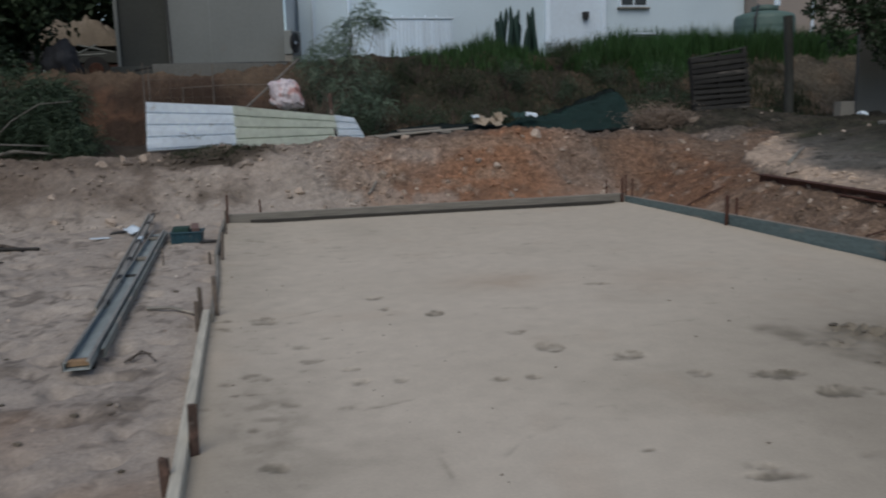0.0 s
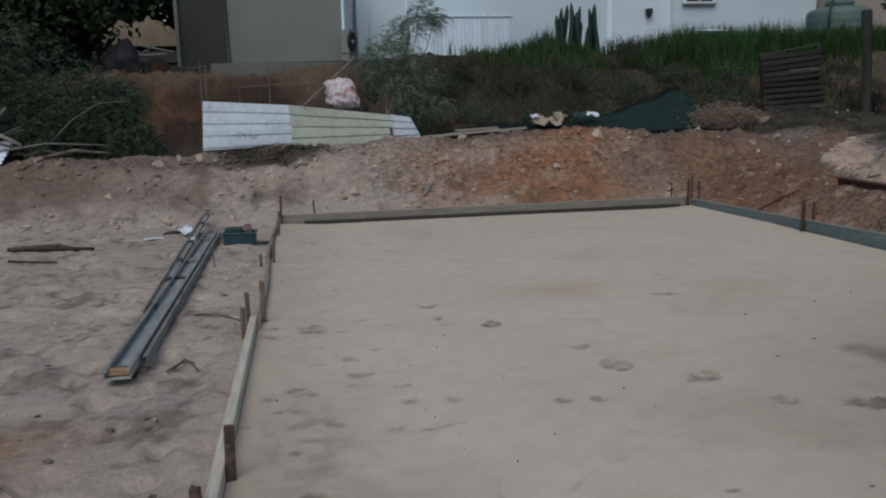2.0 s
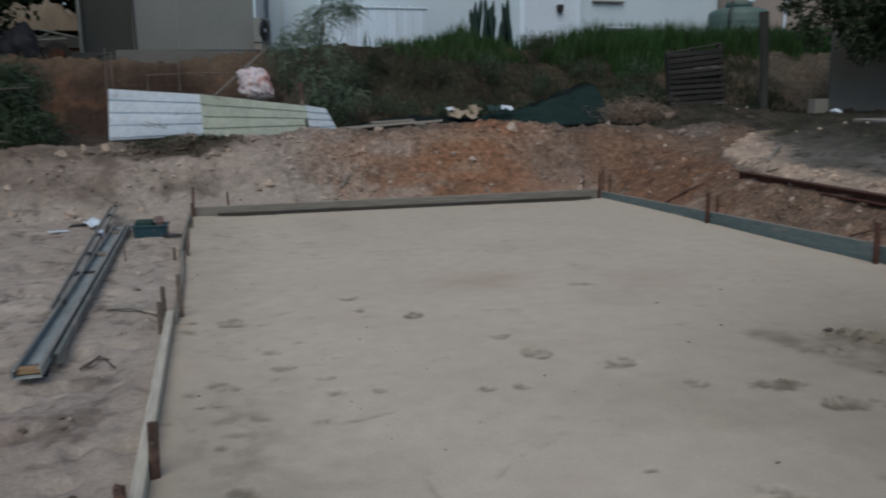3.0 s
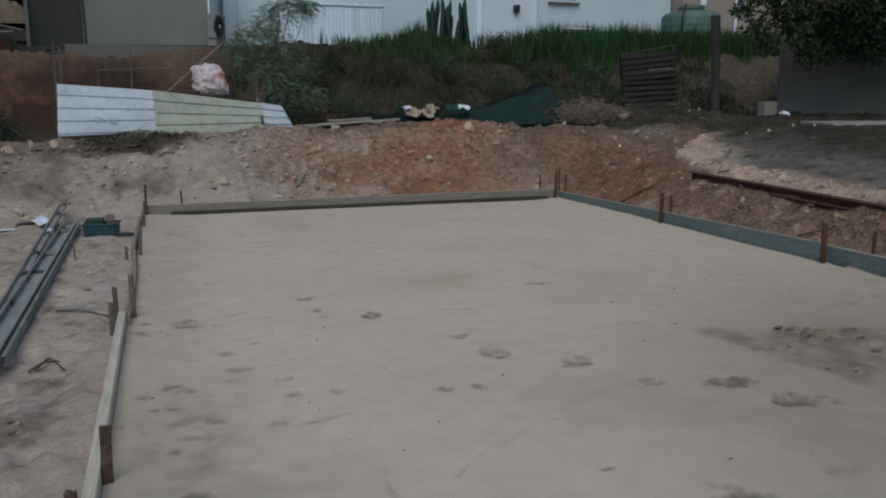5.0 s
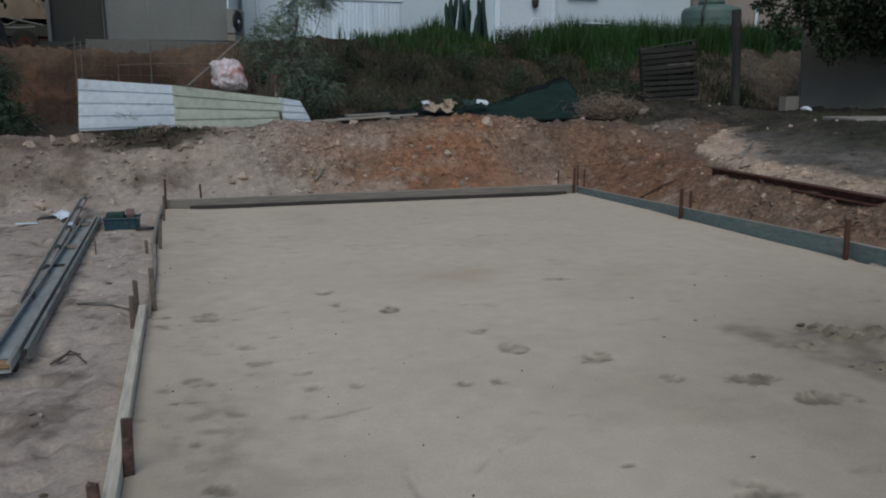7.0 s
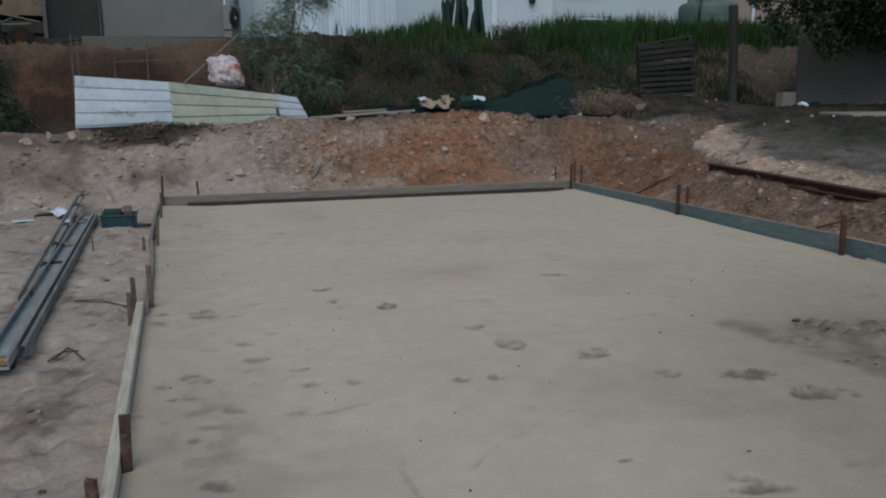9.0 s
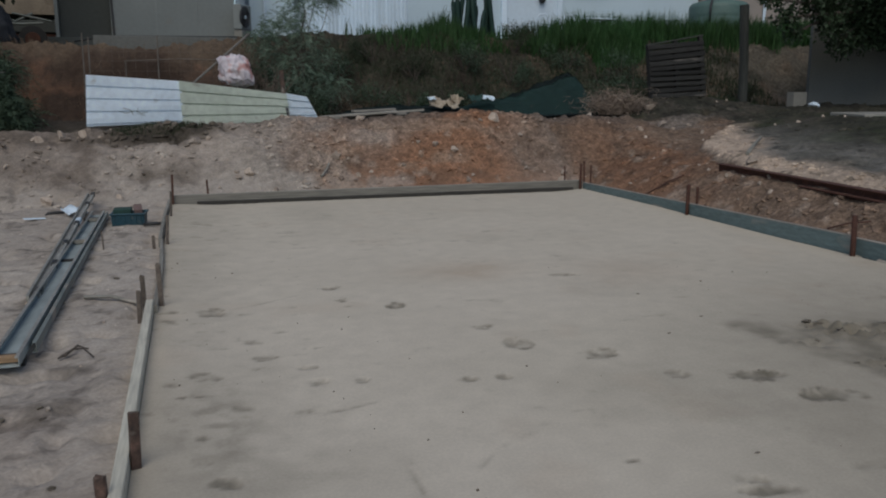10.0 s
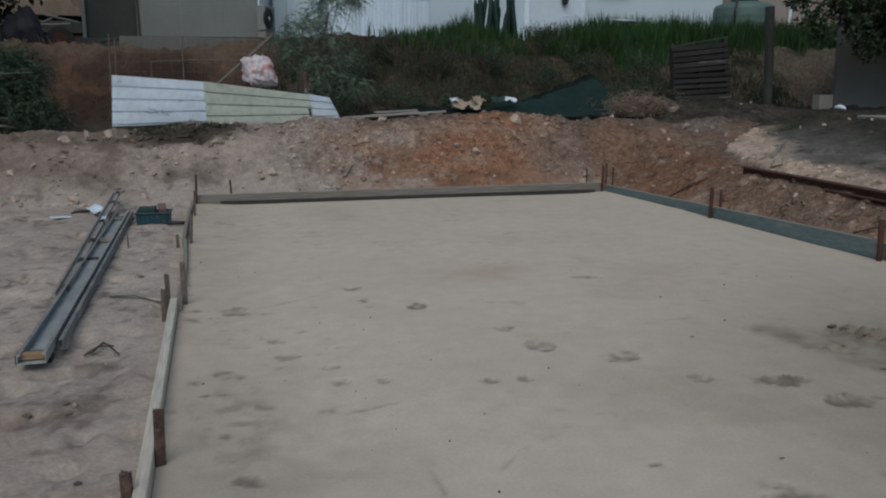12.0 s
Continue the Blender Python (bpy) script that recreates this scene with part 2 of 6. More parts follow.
def thing(name, m, label, category, group="", kind=""):
    """An Empty at a thing's base, which parents its parts."""
    ob = new(name)
    ob.empty_display_size = 0.1
    ob.matrix_world = m
    return tagged(ob, label, category, group, kind)


def box(size, at=(0, 0, 0), rot=(0, 0, 0), bevel=0.004, bm=None, segments=1):
    """A box with softened edges, centred at a place; joined to bm if given."""
    own = bmesh.new()
    bmesh.ops.create_cube(own, size=1.0, matrix=pose(*at, *rot) @ Matrix.Diagonal((*size, 1)))
    if bevel:
        bmesh.ops.bevel(own, geom=own.edges[:], offset=min(bevel, min(size) * 0.4), segments=segments, affect="EDGES", profile=0.5)
    return joined(own, bm)


def joined(own, bm):
    if bm is None:
        return own
    me = bpy.data.meshes.new("tmp")
    own.to_mesh(me)
    own.free()
    bm.from_mesh(me)
    bpy.data.meshes.remove(me)
    return bm


def tube(points, radii, sides=8, bm=None, wobble=0.0):
    """A closed tube along points, with a radius at each of them."""
    bm = bm or bmesh.new()
    pts = [Vector(p) for p in points]
    if not hasattr(radii, "__len__"):
        radii = [radii] * len(pts)
    rings = []
    side = Vector((0.31, 0.87, 0.39))
    for i, p in enumerate(pts):
        d = (pts[min(i + 1, len(pts) - 1)] - pts[max(i - 1, 0)]).normalized()
        if abs(d.dot(side)) > 0.95:
            side = Vector((1, 0, 0))
        u = d.cross(side).normalized()
        v = d.cross(u)
        rings.append([bm.verts.new(p + (u * math.cos(a) + v * math.sin(a)) * radii[i] * (1 + random.uniform(-wobble, wobble)))
                      for a in (2 * math.pi * k / sides for k in range(sides))])
    for r0, r1 in zip(rings, rings[1:]):
        for k in range(sides):
            bm.faces.new((r0[k], r0[(k + 1) % sides], r1[(k + 1) % sides], r1[k]))
    bm.faces.new(rings[0][::-1])
    bm.faces.new(rings[-1])
    return bm


def lathe(profile, sides=24, bm=None):
    """A turned shape round the z axis from (radius, height) pairs, from the foot up."""
    bm = bm or bmesh.new()
    rings = [[bm.verts.new((r * math.cos(2 * math.pi * k / sides), r * math.sin(2 * math.pi * k / sides), z)) for k in range(sides)] for r, z in profile]
    for r0, r1 in zip(rings, rings[1:]):
        for k in range(sides):
            bm.faces.new((r0[k], r0[(k + 1) % sides], r1[(k + 1) % sides], r1[k]))
    bm.faces.new(rings[0][::-1])
    bm.faces.new(rings[-1])
    return bm


def extrusion(outline, length, bm=None):
    """A closed outline of (y, z) pairs drawn out along x."""
    bm = bm or bmesh.new()
    a = [bm.verts.new((0, y, z)) for y, z in outline]
    b = [bm.verts.new((length, y, z)) for y, z in outline]
    k = len(outline)
    for i in range(k):
        bm.faces.new((a[i], a[(i + 1) % k], b[(i + 1) % k], b[i]))
    bm.faces.new(a[::-1])
    bm.faces.new(b)
    bmesh.ops.recalc_face_normals(bm, faces=bm.faces[:])
    return bm


def from_arrays(name, verts, faces, mat, parent=None, smooth=False):
    me = bpy.data.meshes.new(name)
    me.from_pydata(verts.tolist() if hasattr(verts, "tolist") else verts, [], faces.tolist() if hasattr(faces, "tolist") else faces)
    me.materials.append(M[mat])
    if smooth:
        me.shade_smooth()
    ob = new(name, me)
    ob.parent = parent
    return ob


def stone_mesh(name, seed, flat=0.7, mat="stone"):
    """One broken stone, about one metre across."""
    rng = random.Random(seed)
    bm = bmesh.new()
    bmesh.ops.create_icosphere(bm, subdivisions=2, radius=0.55)
    cuts = [(Vector((rng.uniform(-1, 1), rng.uniform(-1, 1), rng.uniform(-1, 1))).normalized(), rng.uniform(0.2, 0.38)) for _ in range(10)]
    for v in bm.verts:
        for nrm, d in cuts:
            over = v.co.dot(nrm) - d
            if over > 0:
                v.co -= nrm * over
        v.co *= 1 + rng.uniform(-0.03, 0.03)
        v.co.z *= flat
    me = bpy.data.meshes.new(name)
    bm.to_mesh(me)
    bm.free()
    me.materials.append(M[mat])
    return me


# ---- the ground ----
def lattice(ix, iy, seed):
    h = (ix * 374761393 + iy * 668265263 + seed * 2147483647) & 0xFFFFFFFF
    h = ((h ^ (h >> 13)) * 1274126177) & 0xFFFFFFFF
    return ((h ^ (h >> 16)) & 0xFFFF) / 65535.0


def fbm(x, y, size, octaves=4, seed=1):
    """Smooth noise from -1 to 1 whose largest lumps are as wide as size."""
    total, amp, norm = np.zeros_like(x, dtype=float), 1.0, 0.0
    for o in range(octaves):
        u, v = x / size + 17.3 * o, y / size - 9.1 * o
        i, j = np.floor(u).astype(np.int64), np.floor(v).astype(np.int64)
        f, g = u - i, v - j
        f, g = f * f * (3 - 2 * f), g * g * (3 - 2 * g)
        n00, n10, n01, n11 = (lattice(i + a, j + b, seed + o) for a, b in ((0, 0), (1, 0), (0, 1), (1, 1)))
        total += amp * ((n00 * (1 - f) + n10 * f) * (1 - g) + (n01 * (1 - f) + n11 * f) * g - 0.5) * 2
        norm += amp
        amp, size = amp * 0.5, size * 0.5
    return total / norm


def step(a, b, v):
    t = np.clip((v - a) / (b - a), 0, 1)
    return t * t * (3 - 2 * t)


def bump_at(x, y, cx, cy, rx, ry):
    return np.exp(-((x - cx) / rx) ** 2 - ((y - cy) / ry) ** 2)


def terrace_edge(x, y):
    """Distance east of the terrace's broken edge."""
    return x - np.interp(y, (9.0, 10.2, 12.1, 13.4, 14.3), (6.7, 6.75, 7.42, 8.8, 9.7)) + 0.12 * fbm(x, y, 0.5, 3, 46)


def ground_height(x, y):
    x, y = np.asarray(x, float), np.asarray(y, float)
    wob = fbm(x, y, 1.6, 3, 5)
    dx, dy = np.clip(x - 5.72, 0, None), np.clip(y - 12.62, 0, None)
    out = np.sqrt(dx ** 2 + dy ** 2)
    east = step(0.3, 0.9, dx / (dx + dy + 1e-6))
    wav = out + 0.22 * wob * step(0.2, 1.0, out)
    back = 0.97 * step(-0.15, 2.3, wav)
    side = 0.45 * step(-0.1, 1.05, wav) + 0.13 * np.clip(out - 0.9, 0, 4)
    z = back * (1 - east) + side * east + 0.02 * step(0.0, 0.3, out)
    z += 0.26 * bump_at(x, y, 4.4, 14.25, 1.1, 0.65) + 0.1 * bump_at(x, y, 2.4, 14.3, 1.0, 0.5)
    z -= 0.12 * bump_at(x, y, -3.0, 15.2, 2.5, 0.8)
    z += step(7.2, 9.6, x) * step(14.0, 16.4, y) * (0.38 - 0.22 * step(10.0, 12.2, x))
    z += 0.08 * step(-0.08, 0.1, terrace_edge(x, y)) * step(14.6, 13.6, y) * step(9.2, 10.4, y)
    # the bank up to the houses
    soft = fbm(x, y, 2.2, 3, 8)
    west = step(3.0, -1.0, x)
    foot, top = 16.9 + 0.3 * soft + 0.25 * west, 20.0 - 1.3 * west + 0.4 * soft
    level = z
    climb = step(0, 1, (y - foot) / (top - foot))
    z = level + climb * (2.78 - 0.42 * west - level)
    rough = step(0.2, 1.4, out)
    fade = step(60, 30, np.abs(x)) * step(60, 30, np.abs(y))
    prints = np.clip(fbm(x, y, 0.24, 2, 15) - 0.2, 0, 1)
    lumps = 0.026 * fbm(x, y, 0.6, 3, 2) + 0.024 * fbm(x, y, 0.2, 3, 3) + 0.014 * np.abs(fbm(x, y, 0.15, 3, 16)) - 0.15 * prints
    calm = 1 - 0.5 * step(6.9, 7.6, x) * step(14.6, 13.8, y)
    hummock = 0.11 * fbm(x, y, 0.6, 5, 11) + 0.09 * np.abs(fbm(x, y, 0.3, 4, 12)) + 0.06 * wob
    hummock += 0.05 * np.abs(fbm(x, y, 0.14, 3, 13)) - 0.16 * np.clip(fbm(x, y, 0.32, 3, 14) - 0.3, 0, 1)
    hummock = hummock * (1 + 0.5 * step(16.6, 17.6, y)) + 0.12 * soft * step(17, 19, y)
    z = z + fade * (lumps * (1 - rough) + hummock * rough * calm)
    inside = (x > -0.64) & (x < 5.6) & (y < 12.47)
    return np.where(inside, -0.2, z)


def soil_colour(x, y, z):
    """Albedo of the earth by kind: pale fill, red spoil, grey rubble, dark topsoil, bank; hollows carry painted shade.
    """
    def lay(col, c, w):
        return col * (1 - w[..., None]) + np.array(c) * w[..., None]
    n1, n2, n3 = fbm(x, y, 1.3, 4, 21), fbm(x, y, 0.45, 4, 22), fbm(x, y, 3.0, 3, 23)
    n4 = fbm(x, y, 0.16, 3, 24)
    col = np.zeros(x.shape + (3,)) + np.array((0.37, 0.321, 0.274))
    col = lay(col, (0.44, 0.387, 0.332), step(0.0, 0.6, n1))
    col = lay(col, (0.22, 0.185, 0.155), 0.16 * step(0.0, 0.5, n2) * step(-0.8, -1.2, x))
    # dark spots: damp pockets, with the shade of small hollows put into the colour
    col = lay(col, (0.14, 0.118, 0.097), 0.62 * step(0.28, 0.42, fbm(x, y * 0.7, 0.14, 5, 24) + 0.3 * n2 + 0.1 * n1) * step(-0.72, -1.0, x))
    col = lay(col, (0.12, 0.1, 0.085), 0.6 * step(0.34, 0.5, fbm(x, y, 0.07, 3, 25) + 0.2 * n2) * step(-0.72, -0.9, x) * step(13.0, 12.0, y))
    col = lay(col, (0.25, 0.16, 0.105), np.clip(1.1 * (bump_at(x, y, -1.85, 4.5, 0.5, 0.4) + bump_at(x, y, -1.1, 3.75, 0.4, 0.2)) * (0.8 + 0.8 * n2), 0, 0.9))
    behind = step(12.5, 13.2, y + 0.5 * n1)
    col = lay(col, (0.35, 0.292, 0.245), behind * step(13.2, 14.3, y + 0.6 * n2) * 0.8)
    col = lay(col, (0.13, 0.1, 0.08), behind * step(-0.1, 0.45, n2 + 0.3 * n1) * step(0.3, -2.0, x) * step(12.9, 13.9, y + 0.4 * n2) * (0.5 + 0.5 * n4))
    col = lay(col, (0.19, 0.155, 0.125), behind * step(0.1, 0.5, fbm(x, y, 0.5, 5, 26)) * 0.6)
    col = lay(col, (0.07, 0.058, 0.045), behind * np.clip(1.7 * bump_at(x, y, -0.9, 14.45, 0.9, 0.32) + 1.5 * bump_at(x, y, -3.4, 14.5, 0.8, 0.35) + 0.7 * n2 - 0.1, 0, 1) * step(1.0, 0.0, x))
    col = lay(col, (0.125, 0.09, 0.068), np.clip(step(-2.4, -3.6, x + 0.4 * n1) * step(13.2, 13.9, y + 0.5 * n2) * step(15.4, 15.0, y) * (0.65 + 0.7 * n2), 0, 0.9))
    col = lay(col, (0.2, 0.162, 0.132), 0.6 * step(-0.6, -2.4, x + 0.5 * n1) * step(12.8, 13.5, y + 0.3 * n2) * step(15.3, 14.9, y))
    # red spoil on the mound and in the corner
    red = step(0.9, 1.9, x + 0.9 * n2) * step(6.4, 5.2, x + n1) * step(12.4, 12.9, y) * step(15.1, 14.6, y + 0.4 * n2)
    col = lay(col, (0.285, 0.185, 0.128), red * np.clip(0.6 + 0.6 * n2, 0, 1))
    col = lay(col, (0.3, 0.163, 0.099), np.clip(red * (bump_at(x, y, 3.4, 13.2, 1.7, 0.75) * 1.3 + bump_at(x, y, 4.4, 14.3, 0.8, 0.5) * 0.9 + 0.35 * n1), 0, 1))
    col = lay(col, (0.36, 0.3, 0.25), red * step(0.3, 0.6, n2 - 0.5 * n1) * 0.7)
    band = fbm(x * 0.55 + 0.3 * y, y * 1.5, 0.38, 5, 55)
    col = lay(col, (0.15, 0.09, 0.06), red * step(0.08, 0.38, band) * 0.6)
    col = lay(col, (0.36, 0.27, 0.2), red * step(0.2, 0.45, -band) * 0.45)
    edge = terrace_edge(x, y)
    berm = step(5.6, 5.9, x) * step(0.2, -0.1, edge) * step(15.5, 14.9, y + 0.4 * n2)
    col = lay(col, (0.232, 0.162, 0.116), berm)
    col = lay(col, (0.25, 0.14, 0.087), berm * np.clip(bump_at(x, y, 6.4, 12.3, 1.0, 1.9) * 1.3 + 0.5 * n2, 0, 1))
    col = lay(col, (0.17, 0.12, 0.088), berm * step(0.0, 0.5, fbm(x, y, 0.4, 5, 27)) * 0.7)
    # grey topsoil along the crest, with a pale slab of clay
    crest = np.clip(step(14.0, 14.5, y + 0.35 * n2) - 0.9 * bump_at(x, y, 4.4, 14.3, 0.75, 0.8), 0, 1) * step(1.6, 2.4, x) * step(8.4, 7.4, x + n1)
    col = lay(col, (0.15, 0.118, 0.096), crest * 0.8)
    col = lay(col, (0.22, 0.165, 0.128), np.clip(bump_at(x, y, 5.4, 13.5, 0.6, 0.55) * (0.6 + 1.2 * n2), 0, 0.6))
    col = lay(col, (0.37, 0.29, 0.235), np.clip(bump_at(x, y, 2.5, 13.95, 0.45, 0.16) * 1.9 + 0.4 * n2 - 0.35, 0, 0.95))
    col = lay(col, (0.09, 0.06, 0.043), (red + berm) * step(0.25, 0.45, fbm(x, y, 0.2, 5, 48)) * 0.5)
    col = lay(col, (0.38, 0.3, 0.235), (red + berm) * step(0.3, 0.5, fbm(x, y, 0.17, 5, 49)) * 0.55)
    # terrace to the east: a pale trodden rim, then dark topsoil
    ter = step(-0.04, 0.12, edge) * step(17.3, 16.6, y)
    ter = np.maximum(ter, step(7.6, 8.6, x + 0.5 * n1) * step(14.5, 15.1, y + 0.4 * n2) * step(17.3, 16.6, y))
    col = lay(col, (0.052, 0.05, 0.036), ter)
    col = lay(col, (0.04, 0.05, 0.024), ter * step(0.1, 0.5, fbm(x, y, 1.1, 4, 30)) * 0.7)
    col = lay(col, (0.085, 0.073, 0.058), ter * step(0.0, 0.5, n2 + 0.5 * n3) * 0.8)
    col = lay(col, (0.03, 0.028, 0.022), ter * step(0.1, 0.4, fbm(x, y, 0.35, 4, 31)) * 0.7)
    col = lay(col, (0.2, 0.17, 0.145), step(7.6, 8.2, x) * step(10.2, 9.2, x + n2) * step(0.05, 0.35, fbm(x * 0.5, y * 1.6, 0.7, 3, 47)) * step(13.8, 14.1, y) * step(15.2, 14.8, y + 0.4 * n2) * 0.8)
    ragged = edge + 0.35 * n1 + 0.3 * n2 + 0.12 * n4
    trod = step(0.0, 0.3, ragged) * step(2.3, 1.0, edge + 0.6 * n1 + 0.3 * n2) * step(13.4, 12.4, y)
    col = lay(col, (0.18, 0.168, 0.148), trod * (0.45 + 0.45 * step(-0.3, 0.4, n3 + 0.5 * n2)))
    tip = np.clip(bump_at(x, y, 7.7, 12.2, 0.95, 1.3) + 0.55 * bump_at(x, y, 6.8, 7.7, 0.5, 1.3) + 0.5 * bump_at(x, y, 7.0, 10.0, 0.3, 1.2), 0, 0.72) / 0.72
    pale = step(-0.04, 0.08, edge) * step(1.45, 0.55, ragged + 0.6 * (1 - tip)) * step(13.9, 13.3, y + 0.3 * n2)
    col = lay(col, (0.5, 0.39, 0.3), np.clip(pale * (0.95 + 0.4 * n2), 0, 1))
    col = lay(col, (0.035, 0.033, 0.026), ter * step(0.28, 0.45, fbm(x, y, 0.16, 4, 50)) * 0.6)
    # the flat behind the crest and the bank
    flat = step(15.0, 15.6, y + 0.3 * n2) * (1 - ter)
    col = lay(col, (0.06, 0.05, 0.04), flat)
    bank = step(16.4, 17.2, y + 0.4 * n2)
    col = lay(col, (0.051, 0.048, 0.034), bank)
    col = lay(col, (0.07, 0.056, 0.039), bank * step(0.0, 0.5, n2 + 0.5 * n1))
    col = lay(col, (0.035, 0.026, 0.02), bank * step(0.05, 0.4, fbm(x, y, 0.8, 4, 28)) * 0.8)
    cut_face = bank * step(1.6, 0.2, x + 0.5 * n1)
    col = lay(col, (0.07, 0.046, 0.034), cut_face * 0.9)
    # the shade of the face's hollows is put in as darker earth
    col = lay(col, (0.045, 0.03, 0.022), cut_face * step(-0.22, 0.12, fbm(x * 0.6, z * 1.5, 0.7, 5, 28) - 0.35 * step(1.9, 2.3, z)) * 0.9)
    col = lay(col, (0.14, 0.078, 0.05), cut_face * step(0.2, 0.5, fbm(x, z * 2.2, 0.5, 4, 57)) * 0.6)
    # paler dry rim along the bank top, the light on it put into the colour
    col = lay(col, (0.15, 0.11, 0.076), step(18.2, 18.8, y + 0.3 * n2) * step(1.5, 0.0, x) * 0.8)
    col = lay(col, (0.13, 0.113, 0.088), bank * step(9.5, 11, x + n1) * 0.85)
    col = lay(col, (0.04, 0.04, 0.03), bank * step(9.5, 11, x) * step(0.05, 0.4, fbm(x, z * 1.6, 0.6, 4, 56)) * 0.8)
    col = lay(col, (0.15, 0.108, 0.075), bank * step(0.05, 0.45, fbm(x, y, 0.9, 3, 29)) * step(1.5, 3.0, x) * 0.6)
    col = lay(col, (0.042, 0.042, 0.028), bank * step(-0.2, 0.3, n1) * step(0.5, 2.0, x) * step(10.5, 9.5, x) * 0.5)
    return col


def sheet_of_earth(name, xs, ys, height, colour, mat, label, category, broken=None):
    gx, gy = np.meshgrid(xs, ys)
    gz = height(gx, gy)
    verts = np.stack([gx, gy, gz], -1).reshape(-1, 3)
    nx, ny = len(xs), len(ys)
    i = (np.arange(ny - 1)[:, None] * nx + np.arange(nx - 1)).ravel()
    ob = from_arrays(name, verts, np.stack([i, i + 1, i + 1 + nx, i + nx], 1), mat, smooth=True)
    att = ob.data.color_attributes.new("soil", "FLOAT_COLOR", "POINT")
    rgba = np.ones((nx * ny, 4))
    rgba[:, :3] = colour(gx, gy, gz).reshape(-1, 3)
    if broken:
        rgba[:, 3] = broken(gx, gy).ravel()
    att.data.foreach_set("color", rgba.ravel())
    return tagged(ob, label, category, kind="structure")


def axis(fine0, fine1, fine, mid0, mid1, mid, far):
    inner = np.arange(fine0, fine1, fine)
    a = np.arange(mid0, fine0 - mid * 0.5, mid)
    b = np.arange(fine1, mid1, mid)
    grow = mid * 1.35 ** np.arange(1, 60)
    grow = np.cumsum(grow)
    grow = grow[grow < far]
    return np.concatenate([(mid0 - grow)[::-1], a, inner, b, mid1 + grow])


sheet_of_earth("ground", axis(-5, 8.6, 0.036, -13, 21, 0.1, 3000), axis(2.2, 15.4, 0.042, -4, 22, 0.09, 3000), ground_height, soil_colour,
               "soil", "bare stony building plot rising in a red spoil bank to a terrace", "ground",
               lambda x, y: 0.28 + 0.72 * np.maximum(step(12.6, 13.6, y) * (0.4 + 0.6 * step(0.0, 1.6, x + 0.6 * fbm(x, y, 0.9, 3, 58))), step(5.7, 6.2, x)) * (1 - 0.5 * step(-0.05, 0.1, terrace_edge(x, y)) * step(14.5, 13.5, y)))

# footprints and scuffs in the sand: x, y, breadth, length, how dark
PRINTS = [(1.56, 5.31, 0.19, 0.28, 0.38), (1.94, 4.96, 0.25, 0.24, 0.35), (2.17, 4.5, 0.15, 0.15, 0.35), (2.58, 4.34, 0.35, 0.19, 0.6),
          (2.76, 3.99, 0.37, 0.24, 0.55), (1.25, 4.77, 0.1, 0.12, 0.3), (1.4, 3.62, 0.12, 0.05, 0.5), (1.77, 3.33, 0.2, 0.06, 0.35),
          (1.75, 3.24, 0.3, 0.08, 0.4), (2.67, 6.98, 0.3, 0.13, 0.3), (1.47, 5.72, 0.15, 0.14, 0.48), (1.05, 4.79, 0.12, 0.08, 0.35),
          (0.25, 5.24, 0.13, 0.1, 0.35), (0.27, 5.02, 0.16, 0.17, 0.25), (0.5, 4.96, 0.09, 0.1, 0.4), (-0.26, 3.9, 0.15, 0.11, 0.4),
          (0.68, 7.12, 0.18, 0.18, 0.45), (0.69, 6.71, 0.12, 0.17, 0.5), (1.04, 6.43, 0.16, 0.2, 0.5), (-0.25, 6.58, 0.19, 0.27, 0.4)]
CLODS = [(3.6, 5.07), (3.73, 4.92), (3.99, 4.91), (3.41, 4.3), (3.85, 4.72), (3.62, 4.9), (3.3, 4.75)]


def stroke(x, y, ax, ay, bx, by, r):
    """How near a point lies to a straight scratch from a to b."""
    f = np.clip(((x - ax) * (bx - ax) + (y - ay) * (by - ay)) / ((bx - ax) ** 2 + (by - ay) ** 2), 0, 1)
    return np.exp(-((x - ax - f * (bx - ax)) ** 2 + (y - ay - f * (by - ay)) ** 2) / r ** 2)


